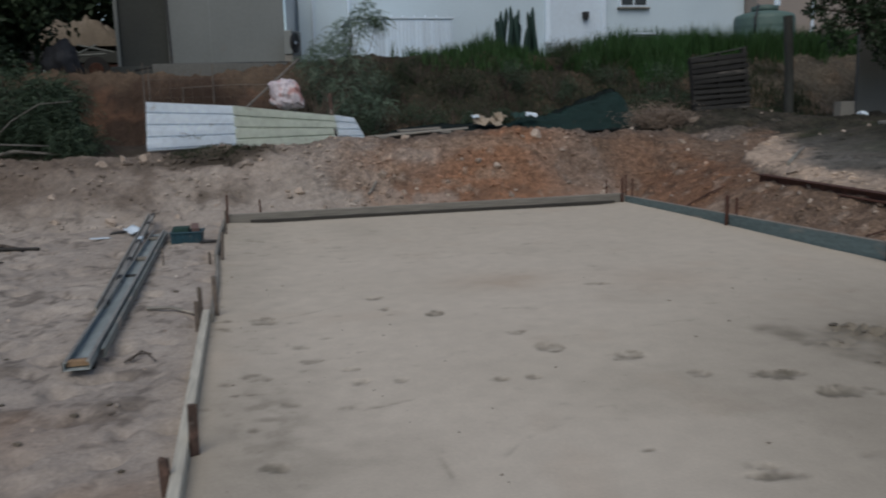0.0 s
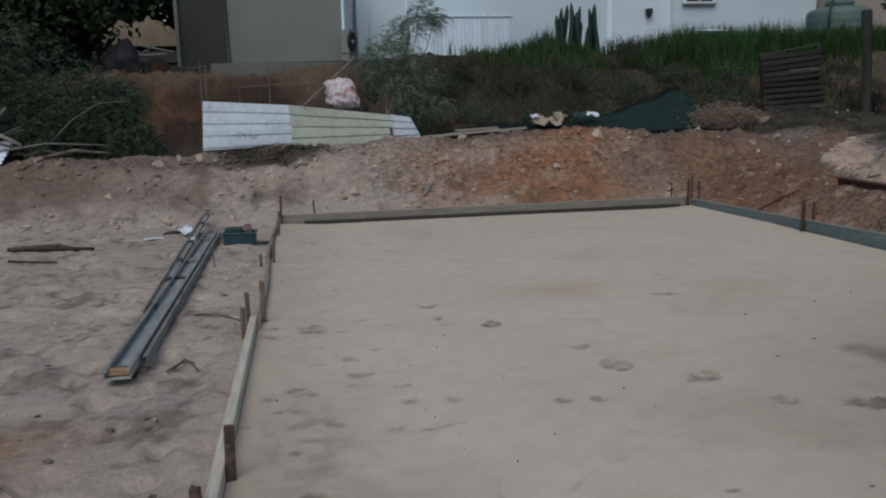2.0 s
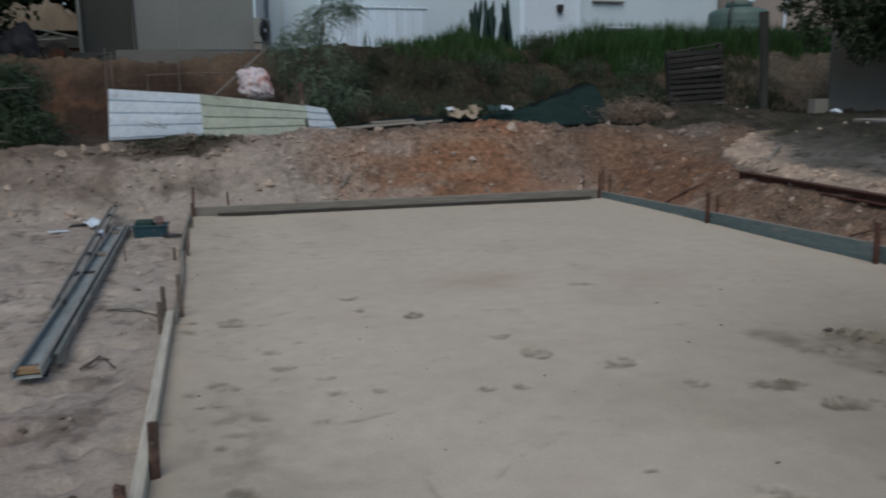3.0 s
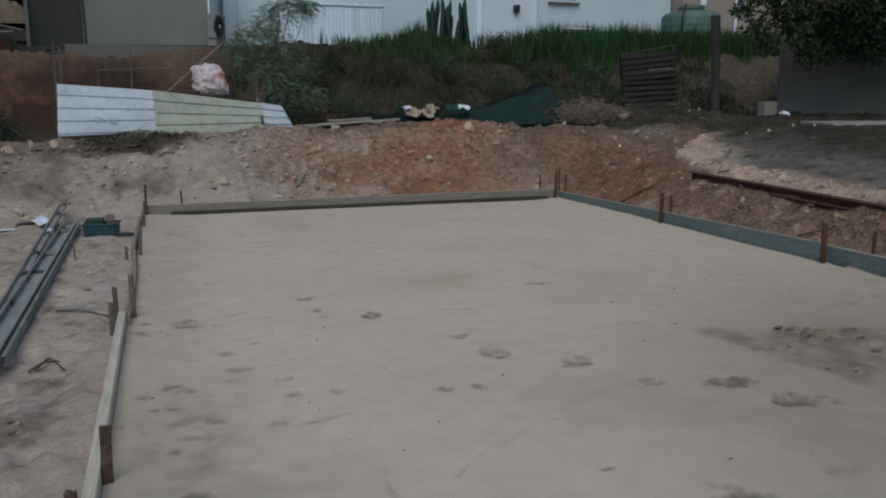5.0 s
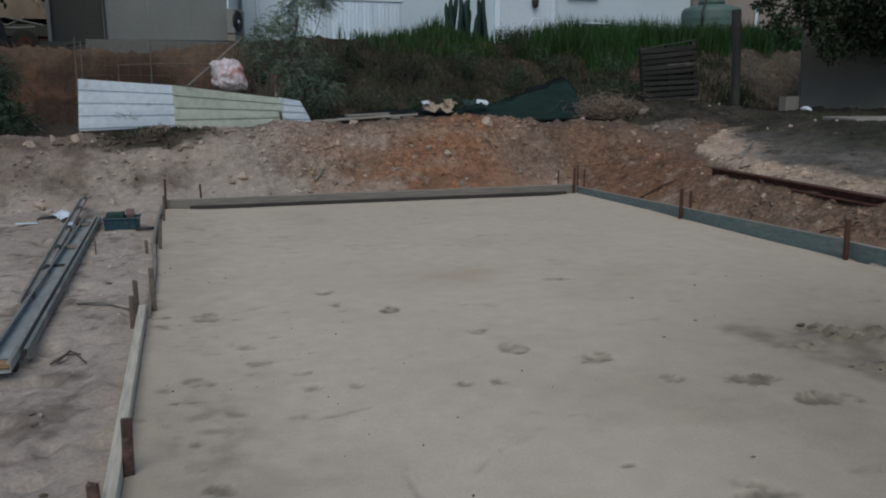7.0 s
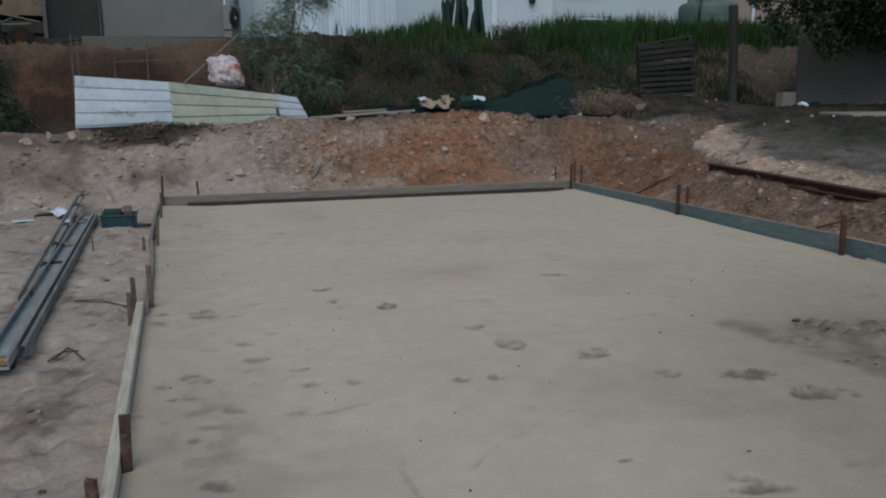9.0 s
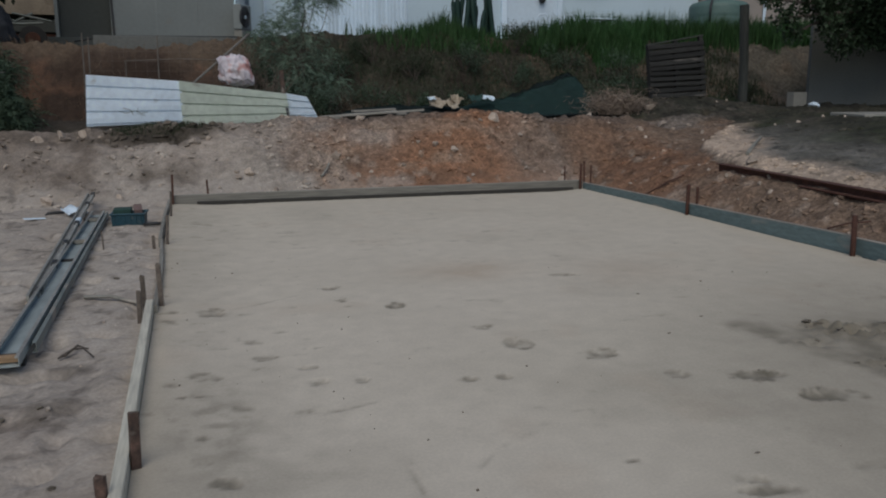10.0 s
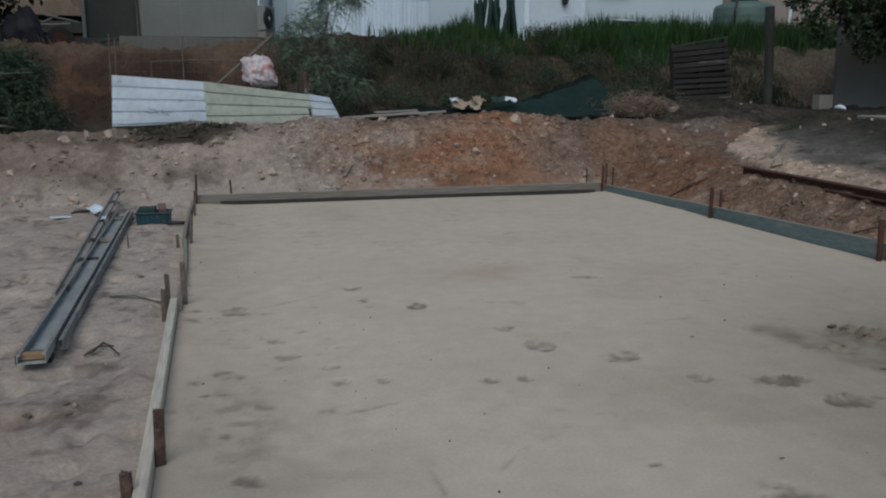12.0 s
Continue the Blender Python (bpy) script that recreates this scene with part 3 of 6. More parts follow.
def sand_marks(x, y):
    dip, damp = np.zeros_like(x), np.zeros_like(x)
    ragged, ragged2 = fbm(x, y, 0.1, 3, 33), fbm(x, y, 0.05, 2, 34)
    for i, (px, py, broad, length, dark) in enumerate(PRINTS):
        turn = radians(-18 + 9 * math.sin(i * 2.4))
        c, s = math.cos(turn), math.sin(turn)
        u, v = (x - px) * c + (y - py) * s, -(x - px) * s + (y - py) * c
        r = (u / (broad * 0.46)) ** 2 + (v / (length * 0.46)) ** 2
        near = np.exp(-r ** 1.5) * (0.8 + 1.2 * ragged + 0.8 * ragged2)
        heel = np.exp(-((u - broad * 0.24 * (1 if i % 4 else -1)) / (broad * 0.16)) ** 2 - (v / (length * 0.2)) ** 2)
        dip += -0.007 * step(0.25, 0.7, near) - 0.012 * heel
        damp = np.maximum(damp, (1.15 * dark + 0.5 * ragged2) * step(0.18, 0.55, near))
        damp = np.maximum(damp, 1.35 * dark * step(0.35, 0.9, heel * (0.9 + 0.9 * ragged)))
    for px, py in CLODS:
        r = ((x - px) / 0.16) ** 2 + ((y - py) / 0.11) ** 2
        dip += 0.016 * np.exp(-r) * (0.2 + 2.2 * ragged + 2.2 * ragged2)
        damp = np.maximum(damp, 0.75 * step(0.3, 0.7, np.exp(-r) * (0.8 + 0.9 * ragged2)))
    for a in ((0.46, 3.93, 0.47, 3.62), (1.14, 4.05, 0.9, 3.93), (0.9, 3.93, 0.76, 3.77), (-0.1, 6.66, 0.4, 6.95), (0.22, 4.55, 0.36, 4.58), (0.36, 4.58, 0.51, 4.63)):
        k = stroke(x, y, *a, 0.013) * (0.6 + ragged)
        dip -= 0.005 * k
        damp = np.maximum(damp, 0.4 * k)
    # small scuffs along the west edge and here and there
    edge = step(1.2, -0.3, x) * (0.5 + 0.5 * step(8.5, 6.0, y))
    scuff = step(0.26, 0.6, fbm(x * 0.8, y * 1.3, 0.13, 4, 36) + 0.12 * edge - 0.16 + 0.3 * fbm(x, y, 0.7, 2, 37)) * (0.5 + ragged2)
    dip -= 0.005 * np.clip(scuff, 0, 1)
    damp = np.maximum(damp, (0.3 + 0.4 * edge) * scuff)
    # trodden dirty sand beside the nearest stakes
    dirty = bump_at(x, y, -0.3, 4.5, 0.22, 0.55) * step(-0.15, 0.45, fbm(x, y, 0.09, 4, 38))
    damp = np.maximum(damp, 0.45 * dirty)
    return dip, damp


def sand_height(x, y):
    dip, _ = sand_marks(x, y)
    z = 0.012 * fbm(x, y, 2.6, 2, 41) + 0.0015 * fbm(x, y, 0.3, 3, 42) + dip
    z += 0.015 * step(5.0, 5.6, x + 0.2 * fbm(x, y, 0.8, 2, 44)) * step(8.0, 11.5, y) + 0.03 * step(0.1, -0.6, x)
    return z + 0.012 * step(5.35, 5.6, x + 0.12 * fbm(x, y, 0.4, 3, 45))


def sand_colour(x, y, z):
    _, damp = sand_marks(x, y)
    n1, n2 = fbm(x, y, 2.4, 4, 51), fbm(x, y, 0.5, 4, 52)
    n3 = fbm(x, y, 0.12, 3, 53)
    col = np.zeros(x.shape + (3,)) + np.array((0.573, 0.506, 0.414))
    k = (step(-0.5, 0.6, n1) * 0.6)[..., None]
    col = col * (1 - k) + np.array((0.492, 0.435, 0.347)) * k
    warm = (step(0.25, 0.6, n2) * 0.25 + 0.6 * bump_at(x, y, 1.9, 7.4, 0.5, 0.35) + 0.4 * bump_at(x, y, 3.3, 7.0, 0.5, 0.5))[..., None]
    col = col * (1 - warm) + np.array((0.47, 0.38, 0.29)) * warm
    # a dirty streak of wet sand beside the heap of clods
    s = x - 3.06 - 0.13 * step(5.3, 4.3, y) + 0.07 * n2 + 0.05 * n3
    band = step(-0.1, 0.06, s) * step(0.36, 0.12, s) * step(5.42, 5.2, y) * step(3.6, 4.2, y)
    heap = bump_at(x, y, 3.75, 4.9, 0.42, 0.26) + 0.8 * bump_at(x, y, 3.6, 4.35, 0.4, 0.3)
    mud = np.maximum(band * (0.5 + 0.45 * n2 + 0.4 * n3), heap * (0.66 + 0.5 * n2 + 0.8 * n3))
    # broadly darker towards the south-east, greyer in patches and near the west board
    southeast = 0.5 * step(0.9, 3.4, x - 0.55 * (y - 3.4) + 0.3 * n1) * step(8.0, 4.5, y)
    grey = step(0.2, 0.6, fbm(x, y, 0.9, 3, 54)) * 0.1 + (0.2 + 0.12 * step(6.0, 4.0, y)) * step(0.3, -0.6, x + 0.5 * n2 + 0.3 * n3) + southeast
    darkening = np.clip(np.maximum(np.maximum(np.clip(mud, 0, 0.75), damp), 0), 0, 1)
    darkening = (1 - (1 - darkening) * (1 - np.clip(grey, 0, 0.6)))[..., None]
    return col * (1 - darkening) + np.array((0.155, 0.135, 0.1)) * darkening


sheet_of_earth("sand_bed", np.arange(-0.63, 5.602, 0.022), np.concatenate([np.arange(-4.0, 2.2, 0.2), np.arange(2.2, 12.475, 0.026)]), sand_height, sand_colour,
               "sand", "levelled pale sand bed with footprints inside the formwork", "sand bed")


def ground_z(x, y):
    return float(ground_height(np.array([x]), np.array([y]))[0])


# ---- the formwork ----
def plank(name, mat, length, width, thick, m, label, warp=0.0, category="board", group="formwork boards"):
    """A sawn board along its local x, its upper edge a little uneven."""
    bm = bmesh.new()
    k = max(4, int(length / 0.25))
    rng = random.Random(int(length * 1000 + width * 77))
    rows = []
    for i in range(k + 1):
        x = length * i / k
        off, up = warp * math.sin(math.pi * i / k), rng.uniform(-0.003, 0.003)
        c = 0.004
        ring = [(-thick / 2, 0), (thick / 2, 0), (thick / 2, width - c), (thick / 2 - c, width), (-thick / 2 + c, width), (-thick / 2, width - c)]
        rows.append([bm.verts.new((x, y + off, z + (up if z > 0 else 0))) for y, z in ring])
    for a, b in zip(rows, rows[1:]):
        for j in range(6):
            bm.faces.new((a[j], a[(j + 1) % 6], b[(j + 1) % 6], b[j]))
    bm.faces.new(rows[0][::-1])
    bm.faces.new(rows[-1])
    bmesh.ops.recalc_face_normals(bm, faces=bm.faces[:])
    ob = part(name, bm, mat)
    ob.matrix_world = m
    return tagged(ob, label, category, group)


def along(a, b, z0, z1=None, lean=0):
    """The pose of a board that runs from a to b, its lower edge at z0."""
    z1 = z0 if z1 is None else z1
    d = Vector((b[0] - a[0], b[1] - a[1], z1 - z0))
    return Matrix.Translation((a[0], a[1], z0)) @ pose(0, 0, 0, 0, -math.degrees(math.atan2(d.z, d.xy.length)), math.degrees(math.atan2(d.y, d.x))) @ pose(0, 0, 0, lean)


def worn_edge(board, length, width, thick, mat="board_grey"):
    """The bare upper edge of a board, where the paint has gone."""
    strip = part("worn_edge", extrusion([(-thick / 2 - 0.002, -0.004), (thick / 2 + 0.002, -0.004), (thick / 2 - 0.003, 0.006), (-thick / 2 + 0.003, 0.006)], length), mat, board, "bare worn upper edge")
    strip.location = (0, 0, width)


plank("formwork_board", "pale_wood", 5.9, 0.16, 0.05, along((-0.655, 0.8), (-0.66, 6.7), -0.05), "pale sawn pine formwork board standing beside the sand")
plank("formwork_board", "grey_wood", 2.75, 0.15, 0.035, along((-0.625, 6.62), (-0.66, 9.35), -0.06), "weathered grey formwork board standing beside the sand", warp=-0.02)
plank("formwork_board", "grey_wood", 3.25, 0.15, 0.035, along((-0.67, 9.3), (-0.64, 12.5), -0.05), "weathered grey formwork board standing beside the sand", warp=0.015)
worn_edge(plank("formwork_board", "grey_wood", 6.2, 0.155, 0.045, along((-0.6, 12.52), (5.58, 12.52), -0.01, 0.0), "long weathered grey formwork board across the far end of the sand"), 6.2, 0.155, 0.045)
# the batten's dark timber also carries the shade beneath it in its colour
plank("formwork_board", "dark_wood", 5.7, 0.06, 0.03, along((-0.28, 12.475), (5.4, 12.475), -0.005), "thin dark batten at the foot of the far formwork board")
worn_edge(plank("formwork_board", "blue_board", 5.6, 0.22, 0.03, along((5.625, 12.5), (5.63, 6.9), -0.1, -0.03), "blue-grey painted formwork board with sand against its foot"), 5.6, 0.22, 0.03)
worn_edge(plank("formwork_board", "blue_board", 5.5, 0.2, 0.03, along((5.665, 7.1), (5.68, 1.6), -0.03), "blue-grey painted formwork board with sand against its foot"), 5.5, 0.2, 0.03)

STAKES = [(-0.595, 12.45, 0.44, 0.03, "rust"), (-0.60, 11.3, 0.35, 0.026, "stake_grey"), (-0.6, 9.32, 0.33, 0.032, "stake_grey"), (-0.725, 9.2, 0.15, 0.032, "stake_grey"),
          (-0.59, 6.82, 0.34, 0.034, "stake_grey"), (-0.72, 6.5, 0.22, 0.032, "stake_grey"), (-0.705, 6.84, 0.26, 0.032, "stake_grey"),
          (-0.612, 4.12, 0.27, 0.042, "stake_wood"), (-0.7, 3.75, 0.18, 0.042, "stake_wood")]
for x, y, h, w, mt in STAKES:
    bm = box((w, w * 0.62, h + 0.2), (0, 0, h / 2 - 0.1), (random.uniform(-3, 3), random.uniform(-3, 3), random.uniform(-20, 20)), 0.006, segments=2)
    for v in bm.verts:
        v.co.x += random.uniform(-0.002, 0.002)
        if v.co.z > h - 0.02:
            v.co.z += random.uniform(-0.008, 0.006)
    ob = part("stake", bm, mt)
    ob.matrix_world = pose(x, y, 0)
    tagged(ob, "stained wooden stake driven in beside the formwork board" if mt != "rust" else "dark rusty stake at the corner of the formwork", "stake", "formwork stakes")
PEGS = [(5.575, 9.57, 0.4, 0.024), (5.75, 9.62, 0.36, 0.017), (5.57, 6.84, 0.4, 0.026), (5.8, 6.5, 0.36, 0.016), (5.53, 12.44, 0.42, 0.02), (5.68, 12.6, 0.45, 0.014),
        (5.35, 12.62, 0.38, 0.012), (5.7, 12.42, 0.4, 0.013), (-0.12, 12.6, 0.34, 0.014)]
for x, y, h, r in PEGS:
    lean = Vector((random.uniform(-0.02, 0.02), random.uniform(-0.02, 0.02), 0))
    top = Vector((0, 0, h)) + lean
    bm = tube([(0, 0, -0.2), top * 0.5, top - Vector((0, 0, 0.012)), top], [r, r, r * 1.05, r * 0.8], 8, wobble=0.08)
    ob = part("steel_peg", bm, "rust", smooth=True)
    ob.matrix_world = pose(x, y, 0)
    tagged(ob, "rusty round steel peg holding the formwork board", "peg", "formwork pegs")
RODS = [((5.95, 11.05), (6.36, 10.85), 0.3, 0.009), ((5.9, 11.08), (6.24, 10.87), 0.33, 0.008), ((5.95, 7.6), (6.16, 7.25), 0.3, 0.008)]
for a, b, z, r in RODS:
    za, zb = ground_z(*a) + 0.03, ground_z(*b) + 0.03
    bm = tube([(a[0], a[1], za), ((a[0] + b[0]) / 2, (a[1] + b[1]) / 2, (za + zb) / 2 + 0.02), (b[0], b[1], zb)], r, 7, wobble=0.08)
    tagged(part("steel_rod", bm, "rust", smooth=True), "rusty reinforcing rod lying on the red slope", "rod", "loose rods")

# ---- steel sections beside the formwork ----
t, hw = 0.004, 0.075
U = [(-hw, 0.052), (-hw, 0), (hw, 0), (hw, 0.052), (hw - 0.02, 0.052), (hw - 0.02, 0.048), (hw - t, 0.048), (hw - t, t), (-hw + t, t), (-hw + t, 0.048), (-hw + 0.02, 0.048), (-hw + 0.02, 0.052)]
chan = thing("steel_channel", along((-1.365, 5.55), (-1.455, 11.5), 0.06, 0.05), "long galvanised steel channel lying open side up on blocks", "channel")
part("profile", extrusion(U, 6.0), "zinc", chan)
for y in (-hw + 0.01, hw - 0.01):
    part("lip", box((6.0, 0.022, 0.005), (3.0, y, 0.0555), (0, 0, 0), 0.001), "alu", chan, "dirty upper lip")
for x in (0.06, 3.9, 5.4):
    part("spacer", box((0.05, 0.138, 0.036), (x + 0.01, 0, 0.03), (0, 0, 0), 0.003), "raw_wood" if x < 1 else "grey_wood", chan, "pale timber spacer")
chan2 = thing("steel_channel", along((-1.262, 5.85), (-1.352, 11.6), 0.045, 0.035), "narrow galvanised steel channel lying on its side", "channel")
V = [(-0.012, 0), (0.012, 0), (0.012, 0.004), (-0.008, 0.004), (-0.008, 0.056), (0.008, 0.056), (0.008, 0.046), (0.012, 0.046), (0.012, 0.06), (-0.012, 0.06)]
part("profile", extrusion(V, 5.7), "zinc_side", chan2)
edge = thing("straightedge", along((-1.475, 7.2), (-1.635, 12.9), 0.04, 0.17), "dull aluminium straightedge with black clips resting along the channel", "straightedge")
part("bar", extrusion([(-0.03, 0), (-0.005, 0), (-0.005, 0.045), (-0.03, 0.045)], 5.5), "alu", edge)
part("web", extrusion([(-0.005, 0.01), (0.04, 0.01), (0.04, 0.016), (-0.005, 0.016)], 5.5), "alu", edge)
part("rail", extrusion([(0.04, 0.0), (0.06, 0.0), (0.06, 0.045), (0.04, 0.045)], 5.45), "alu", edge)
for x in (0.15, 1.1, 2.0, 3.1, 4.5, 5.35):
    part("clip", box((0.13, 0.045, 0.06), (x, -0.012, 0.028), (0, 0, 0), 0.008, segments=2), "black", edge, "black plastic clip")
part("tape", box((0.2, 0.05, 0.05), (3.3, -0.01, 0.026), (0, 0, 0), 0.003), "white_paint", edge, "white tape")
for x, y in ((-1.39, 5.75), (-1.45, 8.6), (-1.49, 11.2)):
    ob = part("packing_block", box((0.19, 0.09, 0.1), (0, 0, 0.02), (0, 0, random.uniform(-8, 8)), 0.006), "dark_wood")
    ob.matrix_world = pose(x, y, 0)
    tagged(ob, "dark timber packing block under the steel channel", "block", "packing blocks")

# crate with odds and ends
crate = thing("plastic_crate", pose(-1.06, 10.98, 0.0, 0, 0, -4), "dirty teal plastic crate standing on the bare earth", "crate")
part("base", box((0.36, 0.28, 0.02), (0, 0, 0.01), (0, 0, 0), 0.004), "teal", crate)
for sy in (-1, 1):
    wall = part("side_wall", box((0.36, 0.014, 0.13), (0, sy * 0.135, 0.075), (sy * -3, 0, 0), 0.004), "teal", crate)
    for i in range(6):
        part("rib", box((0.014, 0.012, 0.11), (-0.15 + i * 0.06, sy * 0.146, 0.075), (0, 0, 0), 0.003), "teal", wall)
for sx in (-1, 1):
    part("end_wall", box((0.014, 0.28, 0.13), (sx * 0.175, 0, 0.075), (0, sx * 3, 0), 0.004), "teal", crate)
rim = bmesh.new()
for sy in (-1, 1):
    box((0.4, 0.028, 0.02), (0, sy * 0.148, 0.145), (0, 0, 0), 0.005, rim)
for sx in (-1, 1):
    box((0.028, 0.268, 0.02), (sx * 0.186, 0, 0.145), (0, 0, 0), 0.005, rim)
part("rim", rim, "teal", crate)
ob = part("toolbox", box((0.2, 0.22, 0.18), (0, 0, 0.09), (0, 0, 0), 0.015, segments=3), "green_cloth")
ob.matrix_world = pose(-1.13, 10.98, 0.022)
tagged(ob, "dark green box standing in the teal crate", "box")
ob = part("brick", box((0.09, 0.2, 0.06), (0, 0, 0.035), (0, 0, 0), 0.006, segments=2), "brick")
ob.matrix_world = pose(-0.96, 10.98, 0.15, 12, 0, 6)
tagged(ob, "reddish fired brick lying in the teal crate", "brick")
ob = part("packing_block", box((0.1, 0.2, 0.13), (0, 0, 0.065), (0, 0, 0), 0.006), "dark_wood")
ob.matrix_world = pose(-0.955, 10.98, 0.02)
tagged(ob, "dark timber block inside the teal crate", "block")
bm = tube([(0, 0, 0), (0.12, 0.0, 0.005), (0.26, 0.02, 0.0)], [0.018, 0.022, 0.018], 8)
ob = part("steel_bar", bm, "black", smooth=True)
ob.matrix_world = pose(-0.9, 10.72, 0.035)
tagged(ob, "short dark bar lying beside the teal crate", "bar")

# trowel and paper
trowel = thing("trowel", pose(-2.0, 11.7, 0.03, 0, 0, 20), "trowel with a pale blade and black handle on the earth", "trowel")
bm = bmesh.new()
box((0.24, 0.11, 0.006), (-0.2, 0, 0.0), (0, 3, 0), 0.002, bm)
part("blade", bm, "white_paint", trowel)
part("handle", tube([(-0.08, 0, 0.03), (-0.04, 0, 0.05), (0.08, 0, 0.05), (0.14, 0, 0.045)], [0.008, 0.018, 0.02, 0.014], 10), "black", trowel, "black grip", True)
bm = bmesh.new()
bmesh.ops.create_grid(bm, x_segments=6, y_segments=6, size=0.5)
for v in bm.verts:
    v.co = Vector((v.co.x * 0.24, v.co.y * 0.3, 0.05 + 0.05 * noise.noise(v.co * 3) + 0.1 * max(v.co.y, 0)))
bmesh.ops.solidify(bm, geom=bm.faces[:], thickness=0.004)
ob = part("paper_sack", bm, "white_paint", smooth=True)
ob.matrix_world = pose(-1.78, 11.95, 0.0, 0, 0, 25)
tagged(ob, "crumpled white paper sack beside the straightedge", "sack")

# loose timber and sticks on the earth
def stick(points, r, mat, label, group="loose sticks", z=0.02):
    pts = [(x, y, ground_z(x, y) + z + dz) for x, y, dz in points]
    tagged(part("stick", tube(pts, [r * k for k in np.linspace(1, 0.7, len(pts))], 6, wobble=0.2), mat), label, "stick", group)


stick([(-1.14, 7.2, 0), (-0.95, 7.12, 0.015), (-0.76, 7.02, 0.03)], 0.018, "grey_wood", "short grey stick lying across to the formwork")
stick([(-3.76, 11.1, 0), (-3.3, 11.02, 0.02), (-2.74, 10.86, 0)], 0.03, "dark_wood", "dark weathered branch lying on bare earth")
stick([(-3.7, 11.02, 0.02), (-3.2, 11.12, 0.04), (-2.95, 11.0, 0.02)], 0.035, "bark", "dark weathered branch lying on bare earth")
stick([(-3.5, 10.3, 0), (-3.2, 10.24, 0.01), (-2.96, 10.18, 0)], 0.015, "dark_wood", "thin dark stick lying on bare earth")
stick([(-1.72, 4.33, 0), (-1.64, 4.31, 0.012), (-1.56, 4.27, 0.015), (-1.48, 4.21, 0)], 0.009, "grey_wood", "grey twig lying on bare earth")
stick([(1.55, 13.15, 0.02), (1.65, 13.3, 0.04), (1.72, 13.45, 0.03)], 0.02, "grey_wood", "grey stick on the spoil slope")
stick([(-1.2, 9.3, -0.05), (-1.2, 9.3, 0.1), (-1.21, 9.3, 0.17)], 0.008, "twig", "thin upright peg in the earth")

stick([(-1.13, 5.78, 0.0), (-1.06, 5.86, 0.02), (-1.0, 5.85, 0.025), (-0.93, 5.7, 0.0)], 0.006, "bark", "dark root end in a hollow of the earth")
stick([(-1.1, 5.8, 0.0), (-1.04, 5.92, 0.02), (-0.98, 5.9, 0.0)], 0.008, "bark", "dark root end in a hollow of the earth")

# rusty beam lying on the slope
beam = thing("steel_beam", along((6.68, 10.5), (6.5, 4.0), 0.43, 0.29), "long rusty steel beam lying along the earth slope", "beam")
I = [(-0.06, 0), (0.06, 0), (0.06, 0.014), (0.006, 0.014), (0.006, 0.116), (0.06, 0.116), (0.06, 0.13), (-0.06, 0.13), (-0.06, 0.116), (-0.006, 0.116), (-0.006, 0.014), (-0.06, 0.014)]
part("profile", extrusion(I, 6.5), "rust", beam)
beam = thing("steel_beam", along((6.585, 8.75), (6.44, 3.6), 0.31, 0.19), "second rusty steel beam half buried beside the first", "beam")
part("profile", extrusion(I, 5.3), "rust", beam)
stick([(7.2, 10.6, 0.02), (7.7, 11.1, 0.04), (8.2, 11.6, 0.02)], 0.03, "grey_wood", "weathered stick lying on the pale terrace rim")

# ---- sheets and fence on the crest ----
def ribbed_sheet(name, mat, corners, label, ribs=4, y=15.3, tilt=0.26):
    """A profiled metal sheet standing on its long edge; corners: tl, tr, br, bl as (x, z)."""
    bm = bmesh.new()
    nu, prof = 24, []
    for i in range(ribs):
        for f, d in ((0.0, 0.022), (0.4, 0.027), (0.8, 0.025), (0.88, 0.0), (0.96, 0.0)):
            prof.append(((i + f) / ribs, d))
    prof.append((1.0, 0.0))
    (ax, az), (bx, bz), (cx, cz), (dx, dz) = corners
    rows = []
    for v, d in prof:
        row = []
        for k in range(nu + 1):
            u = k / nu
            x = (ax * (1 - u) + bx * u) * (1 - v) + (dx * (1 - u) + cx * u) * v
            z = (az * (1 - u) + bz * u) * (1 - v) + (dz * (1 - u) + cz * u) * v
            row.append(bm.verts.new((x, y - d - tilt * v + 0.012 * math.sin(3 * u + 5 * v), z)))
        rows.append(row)
    for r0, r1 in zip(rows, rows[1:]):
        for k in range(nu):
            bm.faces.new((r0[k], r0[k + 1], r1[k + 1], r1[k]))
    bmesh.ops.solidify(bm, geom=bm.faces[:], thickness=0.003)
    return tagged(part(name, bm, mat), label, "metal sheet", "sheets on the crest")


ribbed_sheet("metal_sheet", "white_sheet", [(-1.87, 1.82), (-0.42, 1.72), (-0.40, 1.05), (-1.89, 1.0)], "white ribbed metal sheet standing on edge on the crest")
ribbed_sheet("metal_sheet", "cream_sheet", [(-0.45, 1.725), (1.30, 1.51), (1.34, 1.05), (-0.42, 0.93)], "faded cream ribbed metal sheet standing on edge", y=15.26)
ribbed_sheet("metal_sheet", "white_sheet", [(1.26, 1.53), (1.66, 1.46), (1.86, 1.02), (1.30, 1.0)], "bent white ribbed metal sheet end standing on the crest", ribs=4, y=15.34)
for k, pts in enumerate((((-1.4, 1.24), (-1.28, 1.21), (-1.15, 1.25), (-1.05, 1.2), (-0.95, 1.23)), ((-1.33, 1.29), (-1.22, 1.26), (-1.18, 1.18)), ((-1.1, 1.29), (-1.12, 1.2), (-1.0, 1.17)))):
    tagged(part("paint_mark", tube([(x, 15.0 + 0.26 * (z - 1.03) / 0.75 - 0.01, z) for x, z in pts], 0.004, 5), "zinc_side"), "faint grey paint scrawl on the white metal sheet", "paint mark", "paint marks")
